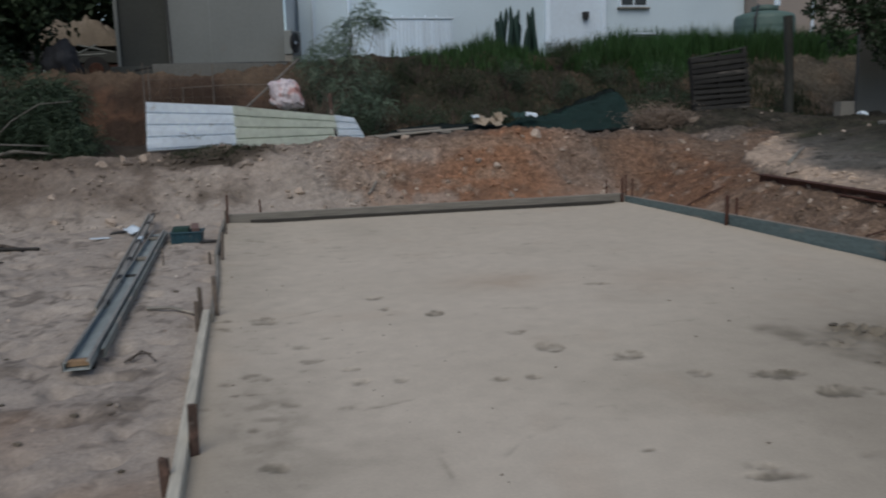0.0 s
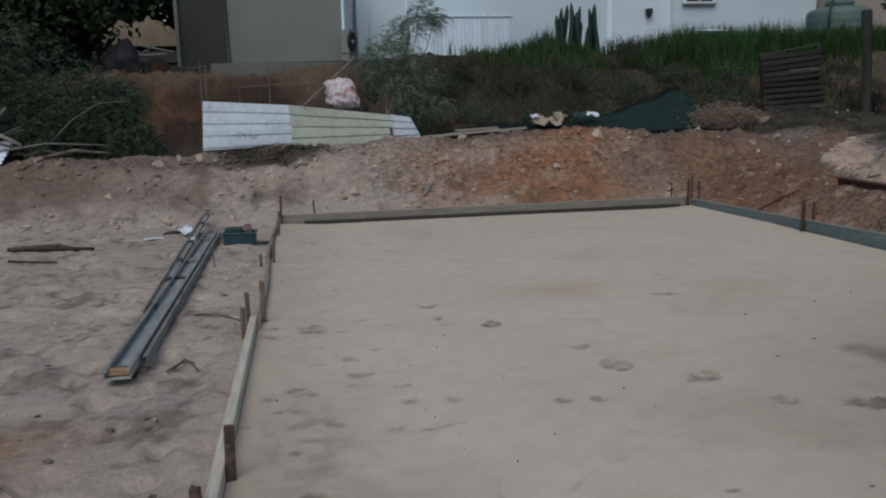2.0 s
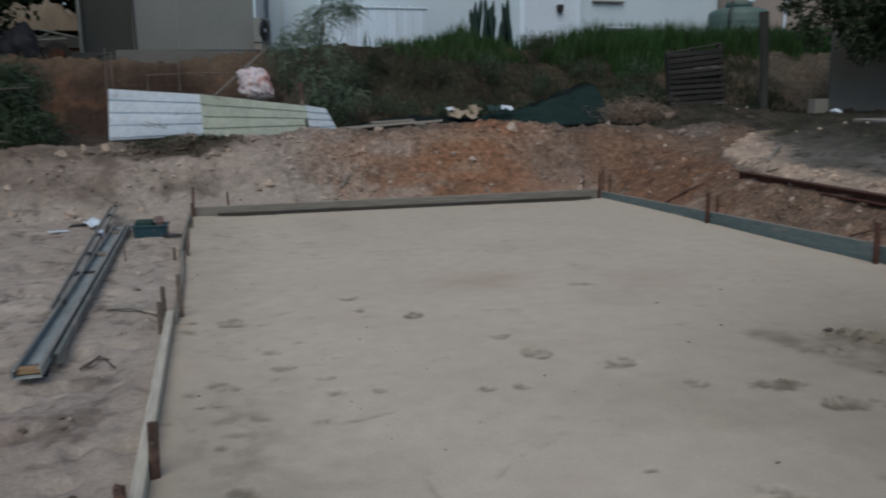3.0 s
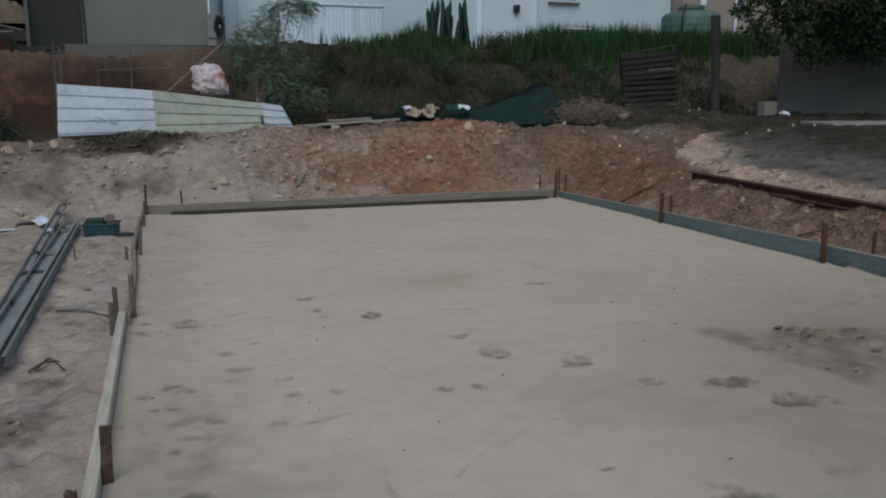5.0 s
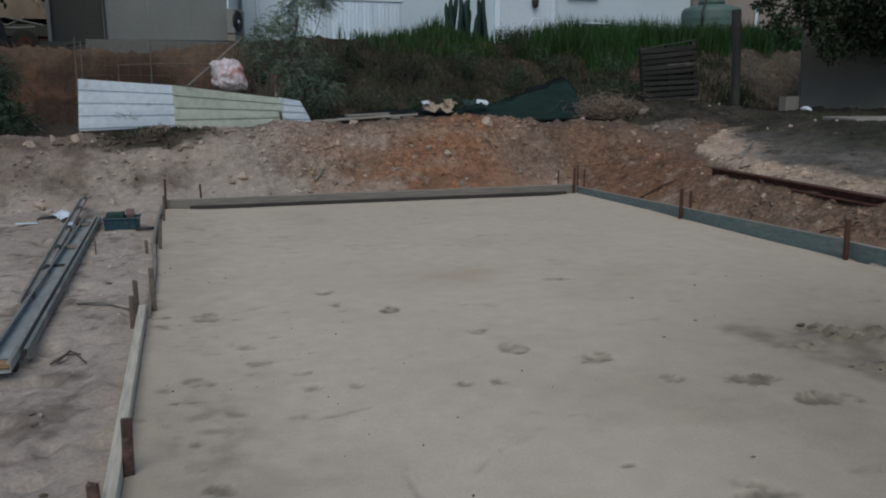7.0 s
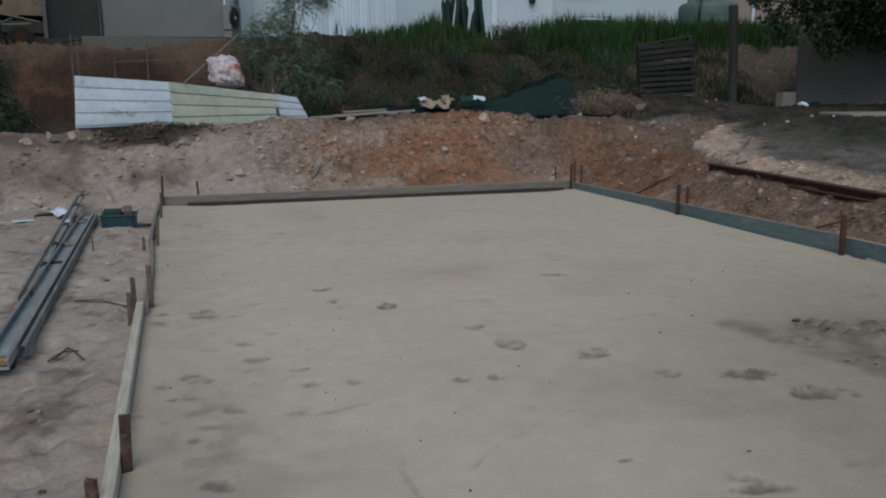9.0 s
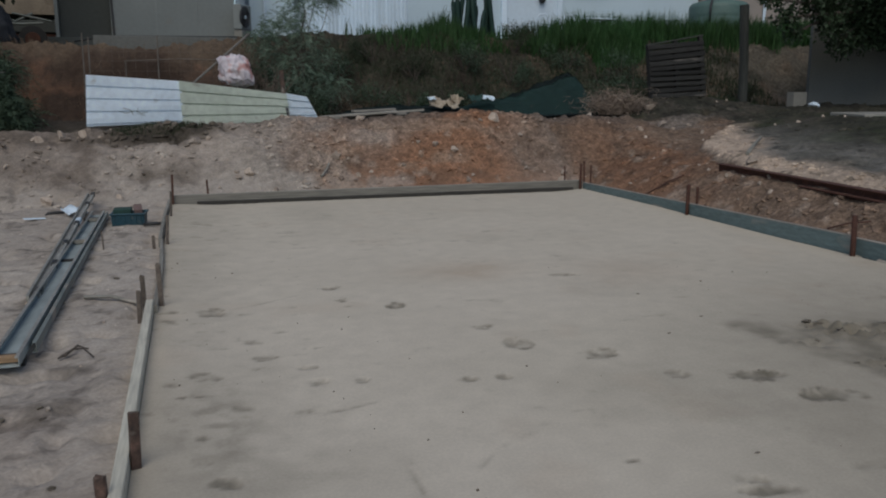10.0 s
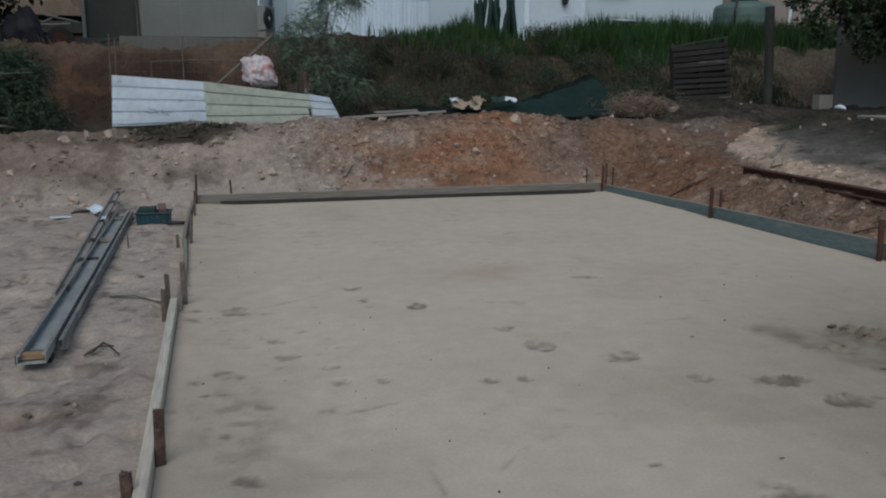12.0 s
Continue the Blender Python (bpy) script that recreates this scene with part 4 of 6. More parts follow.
fence = thing("wire_fence", pose(0, 15.75, 0), "sagging wire fence with thin posts behind the metal sheets", "fence")
for x, top in ((-1.95, 2.5), (-1.86, 2.44), (-0.78, 2.48), (-1.3, 2.05), (0.3, 2.2)):
    part("post", tube([(x, 0, 0.9), (x + 0.01, 0.01, 1.7), (x + 0.02, 0, top)], 0.012, 6), "wire", fence)
part("rail", tube([(-1.3, 0.02, 2.06), (-0.4, 0.02, 2.1), (0.5, 0.02, 2.08)], 0.007, 6), "wire", fence)
mesh_bm = bmesh.new()
for i in range(14):
    x = -1.85 + i * 0.18
    tube([(x, 0, 1.2), (x, 0, 2.45)], 0.0016, 4, mesh_bm)
for i in range(8):
    tube([(-1.9, 0, 1.25 + i * 0.16), (0.6, 0, 1.25 + i * 0.16)], 0.0016, 4, mesh_bm)
part("wire_mesh", mesh_bm, "wire", fence)
tagged(part("leaning_pole", tube([(-0.95, 15.55, 1.06), (-0.1, 15.58, 1.79), (0.75, 15.62, 2.53)], [0.022, 0.02, 0.016], 7), "dead"), "thin bleached pole leaning on the wire fence", "pole")
tagged(part("stake", box((0.07, 0.06, 1.0), (1.27, 15.32, 1.4), (0, -4, 10), 0.008), "stake_wood"), "short wooden post beside the metal sheets", "post")
tagged(part("hose_end", tube([(1.28, 15.05, 1.28), (1.3, 15.03, 1.14), (1.37, 15.0, 1.05), (1.46, 15.0, 1.0)], 0.022, 8), "black", smooth=True), "black hose end hanging over the metal sheet", "hose")
bm = bmesh.new()
bmesh.ops.create_icosphere(bm, subdivisions=5, radius=1)
for v in bm.verts:
    d = v.co.copy()
    k = (abs(d.x) ** 3.2 + abs(d.y) ** 3.2 + abs(d.z) ** 3.2) ** (-1 / 3.2)
    fold = abs(noise.noise(Vector((d.x * 3.0 + 5, d.y * 3.0, d.z * 1.6))))
    crease = abs(noise.noise(Vector((d.x * 6.5, d.y * 6.5, d.z * 4.0 + 2))))
    k *= 1 + 0.2 * noise.noise(d * 1.6 + Vector((3, 1, 0))) - 0.3 * fold - 0.16 * crease + 0.04 * noise.noise(d * 14)
    v.co = Vector((d.x * k * (0.31 - 0.05 * d.z) - 0.07 * d.z, d.y * k * 0.17, d.z * k * 0.27))
ob = part("plastic_sack", bm, "sack", smooth=True)
ob.matrix_world = pose(0.49, 15.55, 1.9, 0, 8, 6)
tagged(ob, "full white and red printed plastic sack lodged on the fence", "sack")
dry_bush = thing("dry_bush", pose(0.98, 15.75, ground_z(0.98, 15.75)), "small leafless brown bush beside the plastic sack", "bush")
bm = bmesh.new()
rr = random.Random(31)
for _ in range(46):
    e = Vector((rr.gauss(0.02, 0.2), rr.gauss(0, 0.12), rr.uniform(0.45, 1.0)))
    m1 = e * 0.5 + Vector((rr.gauss(0, 0.05), rr.gauss(0, 0.05), 0.06))
    tube([(0, 0, -0.05), m1, e], [0.008, 0.006, 0.003], 4, bm)
    for _ in range(3):
        f = m1.lerp(e, rr.random())
        tube([f, f + Vector((rr.gauss(0, 0.1), rr.gauss(0, 0.08), rr.uniform(0.02, 0.16)))], [0.004, 0.002], 4, bm)
tagged(part("branchwork", bm, "twig", dry_bush), kind="stuff")

# ---- rubbish behind the crest ----
for i, (a, c, z0, z1, w) in enumerate((((1.85, 15.02), (3.75, 15.2), 1.1, 1.2, 0.05), ((2.3, 15.3), (3.3, 15.42), 1.12, 1.17, 0.16), ((2.0, 15.42), (3.5, 15.55), 1.06, 1.13, 0.15), ((2.5, 15.5), (3.3, 15.58), 1.18, 1.21, 0.15))):
    plank("loose_board", "board_grey", (Vector(c) - Vector(a)).length, 0.035, w, along(a, c, z0, z1), "old pale grey board lying behind the spoil crest", category="board", group="loose boards")
packing = part("packing_block", box((1.4, 0.3, 0.2), (2.85, 15.47, 1.0), (0, -3, 4), 0.01), "dark_wood")
tagged(packing, "dark timber packing under the loose boards", "block")

def shade_net(name, mat, x0, x1, ridge_u, ridge_h, y0, deep, label, lift=0.0):
    """A net thrown down in folds, its upper edge along a ridge that rises and falls."""
    bm = bmesh.new()
    nu, nv = 96, 22
    grid = []
    for j in range(nv + 1):
        row = []
        for i in range(nu + 1):
            u, v = i / nu, j / nv
            ridge = float(np.interp(u, ridge_u, ridge_h))
            x = x0 + (x1 - x0) * u + 0.06 * noise.noise(Vector((u * 5, v * 3, 1)))
            y = y0 + v * (deep + 0.5 * ridge) + 0.05 * noise.noise(Vector((u * 8, v * 5, 7)))
            fold = 0.035 * noise.noise(Vector((u * 14 + v * 5, v * 2.5, 2))) + 0.02 * noise.noise(Vector((u * 40 + v * 9, v * 6, 3)))
            z = 1.0 + 0.1 * u + lift + ridge * v + fold * (0.4 + v)
            row.append((x, y, z))
        p = np.array(row)
        p[:, 2] = np.maximum(p[:, 2], ground_height(p[:, 0], p[:, 1]) + 0.015 + lift)
        grid.append([bm.verts.new(q) for q in p])
    for r0, r1 in zip(grid, grid[1:]):
        for i in range(nu):
            bm.faces.new((r0[i], r0[i + 1], r1[i + 1], r1[i]))
    bmesh.ops.solidify(bm, geom=bm.faces[:], thickness=0.006)
    tagged(part(name, bm, mat, smooth=True), label, "shade net", "nets behind the crest")


shade_net("shade_net", "net", 4.4, 7.62, (0, 0.16, 0.26, 0.4, 0.52, 0.7, 0.86, 0.93, 0.97, 1), (0.15, 0.26, 0.37, 0.36, 0.42, 0.58, 0.74, 0.78, 0.6, 0.12), 15.85, 0.3,
          "dark green shade net thrown in a heap behind the crest")
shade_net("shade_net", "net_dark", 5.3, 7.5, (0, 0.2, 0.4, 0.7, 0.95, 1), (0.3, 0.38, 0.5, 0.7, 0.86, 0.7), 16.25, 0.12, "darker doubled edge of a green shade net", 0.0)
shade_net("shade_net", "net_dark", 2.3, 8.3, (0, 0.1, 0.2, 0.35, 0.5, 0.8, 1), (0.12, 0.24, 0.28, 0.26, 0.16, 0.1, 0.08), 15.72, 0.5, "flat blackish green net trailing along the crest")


def scrap(name, mat, x, y, z, sx, sy, sz, label, seed):
    bm = bmesh.new()
    bmesh.ops.create_grid(bm, x_segments=12, y_segments=8, size=0.5)
    for v in bm.verts:
        p = v.co * 3 + Vector((seed, 0, 0))
        v.co = Vector((v.co.x * sx * (1 + 0.5 * noise.noise(p * 1.3)), v.co.y * sy, sz * (0.5 + noise.noise(p) + 0.5 * noise.noise(p * 2.7))))
    bmesh.ops.solidify(bm, geom=bm.faces[:], thickness=0.008)
    ob = part(name, bm, mat)
    ob.matrix_world = pose(x, y, z, 25, 0, 0)
    tagged(ob, label, "rubbish", "scraps on the net")


scrap("cardboard_scrap", "card", 4.35, 15.95, 1.29, 0.52, 0.34, 0.1, "torn brown cardboard lying on the green net", 1)
scrap("cardboard_scrap", "card", 4.6, 15.95, 1.35, 0.2, 0.25, 0.12, "torn brown cardboard lying on the green net", 7)
scrap("plastic_scrap", "net", 5.0, 16.0, 1.38, 0.26, 0.24, 0.1, "crumpled green plastic lying on the shade net", 4)
scrap("plastic_scrap", "white_sheet", 4.12, 15.98, 1.4, 0.14, 0.1, 0.05, "crumpled white plastic lying on the green net", 5)
scrap("plastic_scrap", "white_sheet", 5.3, 16.02, 1.41, 0.22, 0.14, 0.05, "crumpled white plastic lying on the green net", 9)

# ---- pallet, post, blocks, wall ----
pallet = thing("wooden_pallet", pose(9.13, 16.45, 1.36, -6, -3, 2), "dark weathered wooden pallet standing on its edge", "pallet")
rr = random.Random(17)
for i in range(10):
    bm = box((1.4 + rr.uniform(-0.03, 0.03), 0.024, 0.082 + rr.uniform(-0.012, 0.016)), (0.7 + rr.uniform(-0.015, 0.015), -0.05, 0.06 + i * 0.118), (rr.uniform(-4, 4), rr.uniform(-1.6, 1.2) - 3.5 * (i / 9) ** 2, 0), 0.004)
    for v in bm.verts:
        v.co.z += 0.012 * noise.noise(Vector((v.co.x * 3, i, 0)))
    part("slat", bm, "pallet_wood", pallet)
for i in range(9):
    part("slat", box((1.38, 0.022, 0.09 + rr.uniform(-0.01, 0.01)), (0.7, 0.07, 0.1 + i * 0.125), (0, rr.uniform(-1, 1) - 3 * (i / 9) ** 2, 0), 0.004), "pallet_wood", pallet)
for x in (0.05, 0.7, 1.35):
    part("stringer", box((0.09, 0.09, 1.14 + 0.1 * x), (x, 0.01, 0.58 + 0.05 * x), (0, 0, 0), 0.004), "pallet_wood", pallet)
part("top_batten", box((1.42, 0.1, 0.025), (0.7, 0.0, 1.23), (0, -6.5, 0), 0.004), "post_wood", pallet, "paler grey top board")
tagged(part("timber_post", tube([(11.6, 16.6, 0.9), (11.55, 16.6, 2.2), (11.47, 16.6, 3.4)], [0.105, 0.1, 0.1], 10, wobble=0.06), "post_wood"), "grey weathered upright timber post in front of the bank", "post")
block = thing("concrete_block", pose(12.62, 16.1, ground_z(12.62, 16.1) - 0.02, 0, 0, 8), "pale grey hollow concrete block on the dark earth", "block")
bm = bmesh.new()
for y in (-0.08, 0.08):
    box((0.4, 0.035, 0.34), (0, y, 0.17), (0, 0, 0), 0.004, bm)
for x in (-0.18, 0.0, 0.18):
    box((0.04, 0.125, 0.34), (x, 0, 0.17), (0, 0, 0), 0.002, bm)
part("shell", bm, "concrete", block)
bm = bmesh.new()
bmesh.ops.create_icosphere(bm, subdivisions=3, radius=0.12)
for v in bm.verts:
    v.co *= 1 + 0.3 * noise.noise(v.co * 9)
    v.co.z *= 0.55
ob = part("plastic_bag", bm, "white_sheet", smooth=True)
ob.matrix_world = pose(13.02, 16.0, ground_z(13.02, 16.0) + 0.06)
tagged(ob, "crumpled white plastic bag beside the concrete block", "bag")
ob = part("concrete_slab", box((2.6, 1.1, 0.1), (0, 0, 0.05), (0, 0, 0), 0.02, segments=2), "concrete")
ob.matrix_world = pose(12.9, 13.3, ground_z(12.4, 13.3) - 0.05, 1, 0, -10)
tagged(ob, "pale concrete slab lying on the dark terrace", "slab")
bm = box((7.0, 0.1, 2.6), (3.5, 0.05, 1.1), (0, 0, 0), 0.015, segments=2)
ob = part("garden_wall", bm, "grey_render")
ob.matrix_world = pose(13.35, 16.6, 1.2, 0, 0, -4)
tagged(ob, "plain dark grey rendered wall under a tree", "wall", kind="structure")

# ---- buildings on the bank ----
cabin = thing("site_cabin", pose(-3.1, 21.2, 2.72), "grey-beige panel cabin on a low dark plinth above the bank", "cabin")
part("plinth", box((4.3, 3.4, 0.5), (2.0, 1.95, -0.2), (0, 0, 0), 0.01), "cabin_dark", cabin, "dark plinth")
part("wall", box((2.72, 3.4, 2.6), (2.58, 1.7, 1.36), (0, 0, 0), 0.012), "cabin_wall", cabin)
# recessed panel: its shade is put into a darker grey than the wall's
part("porch_wall", box((1.19, 2.9, 2.6), (0.62, 1.95, 1.36), (0, 0, 0), 0.012), "cabin_dark", cabin, "set-back dull grey side panel, its shade put into the colour")
part("corner_post", box((0.05, 0.05, 2.7), (1.25, 0.0, 1.33), (0, -1, 0), 0.006), "black", cabin, "thin black corner strip")
part("corner_post", box((0.08, 0.08, 2.8), (0.05, 0.42, 1.3), (0, 0, 0), 0.006), "cabin_wall", cabin)
for x in (2.2, 3.1):
    part("joint_strip", box((0.035, 0.012, 2.5), (x, -0.002, 1.36), (0, 0, 0), 0.003), "cabin_wall", cabin)
part("roof", box((4.5, 3.8, 0.12), (2.0, 1.8, 2.74), (0, 0, 0), 0.02), "roof", cabin)

ob = part("concrete_kerb", box((3.5, 0.3, 0.5), (0, 0, -0.1), (0, 0, 0), 0.012, segments=2), "grey_render")
ob.matrix_world = pose(-0.45, 20.45, 2.6, 0, 0, 1)
tagged(ob, "grey concrete kerb at the top of the bank", "kerb")
tagged(part("cable", tube([(-2.6, 20.55, 2.62), (-1.9, 20.5, 2.75), (-1.0, 20.5, 2.755), (0.9, 20.5, 2.77)], 0.02, 6), "black", smooth=True), "black cable lying along the foot of the cabin", "cable")

ac = thing("air_conditioner", pose(1.04, 20.8, 2.93, 0, 0, 62), "white outdoor air conditioner unit with a round black fan grille", "air conditioner")
part("casing", box((0.56, 0.2, 0.56), (0.1, 0.1, 0.31), (0, 0, 0), 0.02, segments=2), "cabin_wall", ac)
ring = bmesh.new()
for r in (0.05, 0.10, 0.15, 0.2, 0.235):
    tube([(math.cos(a) * r, -0.02, math.sin(a) * r + 0.31) for a in np.linspace(0, 2 * math.pi, 25)], 0.006, 5, ring)
part("grille", ring, "black", ac)
part("fan_opening", tube([(0, 0.02, 0.31), (0, -0.008, 0.31)], [0.235, 0.235], 28), "black", ac, "round black fan opening")
part("hub", tube([(0, 0, 0.31), (0, -0.03, 0.31)], [0.045, 0.04], 14), "white_paint", ac)
part("stand", box((0.5, 0.2, 0.5), (0.1, 0.11, -0.22), (0, 0, 0), 0.01), "concrete", ac)


def house(name, x0, x1, y0, z0, height, mat, label, depth=6.0):
    h = thing(name, pose(x0, y0, z0), label, "house")
    w = x1 - x0
    part("wall", box((w, depth, height + 0.6), (w / 2, depth / 2, height / 2 - 0.3), (0, 0, 0), 0.015), mat, h)
    part("roof", box((w + 0.3, depth + 0.4, 0.1), (w / 2, depth / 2, height + 0.06), (2, 0, 0), 0.02), "roof", h)
    return h


shed = thing("metal_shed", pose(2.55, 21.6, 2.8), "low white ribbed metal shed with a capped top edge", "shed")
part("body", box((2.6, 2.2, 1.2), (1.3, 1.1, 0.5), (0, 0, 0), 0.01), "white_paint", shed)
for i in range(26):
    part("rib", box((0.045, 0.05, 1.06), (0.08 + i * 0.0985, -0.022, 0.5), (0, 0, 0), 0.008), "white_paint", shed)
part("cap", box((2.7, 2.3, 0.05), (1.3, 1.1, 1.1), (0, 0, 0), 0.01), "white_paint", shed)
for i in range(9):
    part("bolt_head", box((0.05, 0.05, 0.05), (0.12 + i * 0.295, 0.02, 1.145), (0, 0, 0), 0.012), "white_paint", shed)
hs = house("white_house", 1.4, 15.4, 24.2, 2.8, 3.0, "white_wall", "long white rendered house behind the grassy bank")
for x in (0.4, 1.4):
    part("drainpipe", tube([(x, -0.05, -0.2), (x, -0.05, 2.9)], 0.04, 10), "white_paint", hs)
part("panel", box((1.75, 0.08, 3.0), (8.25, -0.03, 1.4), (0, 0, 0), 0.01), "white_paint", hs, "slightly darker white panel")
for x in (7.35, 9.14):
    part("panel_post", box((0.16, 0.12, 3.1), (x, -0.06, 1.4), (0, 0, 0), 0.012), "white_paint", hs)
lamp = part("wall_lamp", lathe([(0.03, 0), (0.09, 0.05), (0.11, 0.2), (0.1, 0.24)], 14), "black", hs, "small dark wall lamp")
lamp.location = (8.53, -0.16, 1.32)
win = part("window", box((0.95, 0.06, 0.9), (10.15, -0.02, 2.17), (0, 0, 0), 0.01), "white_paint", hs, "small dark window")
for x in (9.93, 10.37):
    part("pane", box((0.38, 0.02, 0.78), (x, -0.058, 2.17), (0, 0, 0), 0.003), "glass", win)
part("window_sill", box((1.05, 0.12, 0.05), (10.15, -0.06, 1.69), (0, 0, 0), 0.008), "concrete", win)
hb = house("beige_house", 15.45, 24.0, 23.6, 2.8, 3.0, "beige_wall", "beige rendered house beside the green water tank")
part("drainpipe", tube([(1.95, -0.06, -0.2), (1.95, -0.06, 2.9)], 0.05, 10), "white_paint", hb, "white downpipe")

# green water tank
tank = thing("water_tank", pose(13.85, 20.9, 2.55), "large green plastic water tank with a domed lid", "water tank")
prof = [(0.78, 0), (0.8, 0.04)]
for i in range(6):
    z = 0.1 + i * 0.18
    prof += [(0.8, z), (0.806, z + 0.03), (0.806, z + 0.09), (0.8, z + 0.12)]
prof += [(0.8, 1.22), (0.785, 1.3), (0.73, 1.36), (0.6, 1.4), (0.42, 1.44), (0.3, 1.46)]
part("body", lathe(prof, 36), "tank", tank, smooth=True)
part("lid", lathe([(0.34, 1.45), (0.36, 1.5), (0.35, 1.58), (0.2, 1.62), (0.05, 1.63)], 28), "tank", tank, smooth=True)
part("inlet_pipe", tube([(-0.4, -0.3, 1.6), (-0.55, -0.5, 1.5), (-0.7, -0.62, 1.2), (-0.72, -0.65, 0.8)], 0.03, 8), "black", tank, "black inlet pipe", True)
part("valve", box((0.16, 0.12, 0.16), (0.25, -0.2, 1.66), (0, 0, 20), 0.02), "white_sheet", tank)

# white bent pipes in the grass
for x in (8.2, 8.9):
    pts = [(x - 0.2, 20.0, 2.6), (x - 0.2, 20.0, 3.25), (x - 0.12, 20.0, 3.4), (x + 0.05, 20.0, 3.42), (x + 0.14, 20.0, 3.3), (x + 0.15, 20.0, 2.6)]
    tagged(part("pipe_hoop", tube(pts, 0.022, 8), "white_paint", smooth=True), "bent white pipe hoop standing in the grass", "pipe hoop", "pipe hoops")
table = thing("metal_bench", pose(9.9, 20.4, 2.75), "white metal bench frame standing in the grass", "bench")
part("seat", box((0.9, 0.35, 0.04), (0, 0, 0.62), (0, 0, 0), 0.008), "white_paint", table)
for x in (-0.4, 0.4):
    for y in (-0.14, 0.14):
        part("leg", box((0.04, 0.04, 0.7), (x, y, 0.25), (0, 0, 0), 0.005), "white_paint", table)

# trailer with a tarp, and a drum, far behind the shrub
trailer = thing("trailer", pose(-6.2, 23.6, 2.5, 0, 0, 4), "old trailer with a sand-coloured tarp over its load", "trailer")
part("bed", box((3.0, 1.6, 0.3), (1.5, 0.8, 0.65), (0, 0, 0), 0.02), "cabin_dark", trailer)
part("chassis", box((3.2, 0.1, 0.12), (1.4, 0.1, 0.42), (0, 0, 0), 0.01), "rust", trailer)
for x in (0.7, 2.3):
    wh = part("wheel", tube([(x, -0.12, 0.33), (x, 0.08, 0.33)], [0.33, 0.33], 24), "black", trailer)
    part("rim", tube([(x, -0.14, 0.33), (x, -0.1, 0.33)], [0.17, 0.19], 18), "rust", wh)
bm = bmesh.new()
bmesh.ops.create_grid(bm, x_segments=48, y_segments=24, size=0.5)
for v in bm.verts:
    u, w = v.co.x, v.co.y
    z = 0.95 * max(0.0, 1 - (2 * u) ** 4) * max(0.0, 1 - (2 * w) ** 4) ** 0.6
    v.co = Vector((u * 2.2 + 1.9, w * 1.4 + 0.8, 0.95 + z * 0.62 + 0.3 * z * noise.noise(Vector((u * 5, w * 5, 3))) + 0.16 * z * noise.noise(Vector((u * 15, w * 12, 8)))))
part("tarp", bm, "tarp", trailer, "wrinkled sand-coloured tarp", True)
bm = bmesh.new()
bmesh.ops.create_icosphere(bm, subdivisions=4, radius=1)
for v in bm.verts:
    d = v.co.copy()
    k = 1 + 0.35 * noise.noise(d * 1.4 + Vector((2, 0, 5))) - 0.2 * abs(noise.noise(d * 3.3)) + 0.08 * noise.noise(d * 8)
    v.co = Vector((d.x * k * 0.36 + 0.12 * max(-d.z, 0), d.y * k * 0.3, d.z * k * 0.44))
ob = part("refuse_bag", bm, "drum", smooth=True)
ob.matrix_world = pose(-3.92, 19.4, 2.75)
tagged(ob, "slumped blue-black plastic refuse bag on the bank", "bag")
for i, (x, z, a) in enumerate(((-3.95, 3.45, 4), (-3.75, 3.6, -12), (-4.15, 3.5, 30))):
    tagged(part("scrap_bar", tube([(x - 0.45, 23.0, z - 0.3 + 0.1 * i), (x, 23.0, z - 0.3), (x + 0.4, 23.02, z - 0.3 + math.sin(radians(a)) * 0.4)], 0.03, 6), "zinc_side"), "bent grey metal bar leaning on the trailer", "bar", "scrap bars")

lap = [(-0.4, 0.0)]
for i in range(6):
    y = -0.36 + i * 0.13
    lap += [(y, 0.0), (y + 0.015, 0.03), (y + 0.05, 0.03), (y + 0.065, 0.0)]
lap.append((0.4, 0.0))
bm = extrusion(lap + [(y, z - 0.004) for y, z in lap[::-1]], 1.3)
ob = part("metal_sheet", bm, "white_sheet")
ob.matrix_world = pose(-6.2, 14.9, ground_z(-5.5, 14.9) + 0.1, 25, 1, 1)
tagged(ob, "white metal sheet lying on the earth by the shrub", "metal sheet")


# ---- plants ----
def leaves(name, centres, count, size, mat, parent, seed, droop=0.0, aspect=0.4):
    """Many single leaves scattered in clumps: centres are (x, y, z, rx, ry, rz)."""
    rng = np.random.default_rng(seed)
    cs = np.array(centres, float)
    vol = cs[:, 3] * cs[:, 4] * cs[:, 5]
    pick = rng.choice(len(cs), count, p=vol ** 0.67 / (vol ** 0.67).sum())
    d = rng.normal(size=(count, 3))
    d /= np.linalg.norm(d, axis=1)[:, None]
    r = rng.random(count) ** 0.45
    p = cs[pick, :3] + d * r[:, None] * cs[pick, 3:]
    p += 0.12 * rng.normal(size=(count, 3)) * cs[pick, 3:]
    a = rng.normal(size=(count, 3))
    a[:, 2] -= droop
    a /= np.linalg.norm(a, axis=1)[:, None]
    b = np.cross(a, rng.normal(size=(count, 3)))
    b /= np.linalg.norm(b, axis=1)[:, None]
    s = size * rng.uniform(0.6, 1.4, count)[:, None]
    n = np.cross(a, b)
    v = np.stack([p, p + a * s * 0.5 + b * s * aspect * 0.5 + n * s * 0.08, p + a * s, p + a * s * 0.5 - b * s * aspect * 0.5 + n * s * 0.08], 1).reshape(-1, 3)
    return from_arrays(name, v, np.arange(count * 4).reshape(-1, 4), mat, parent)


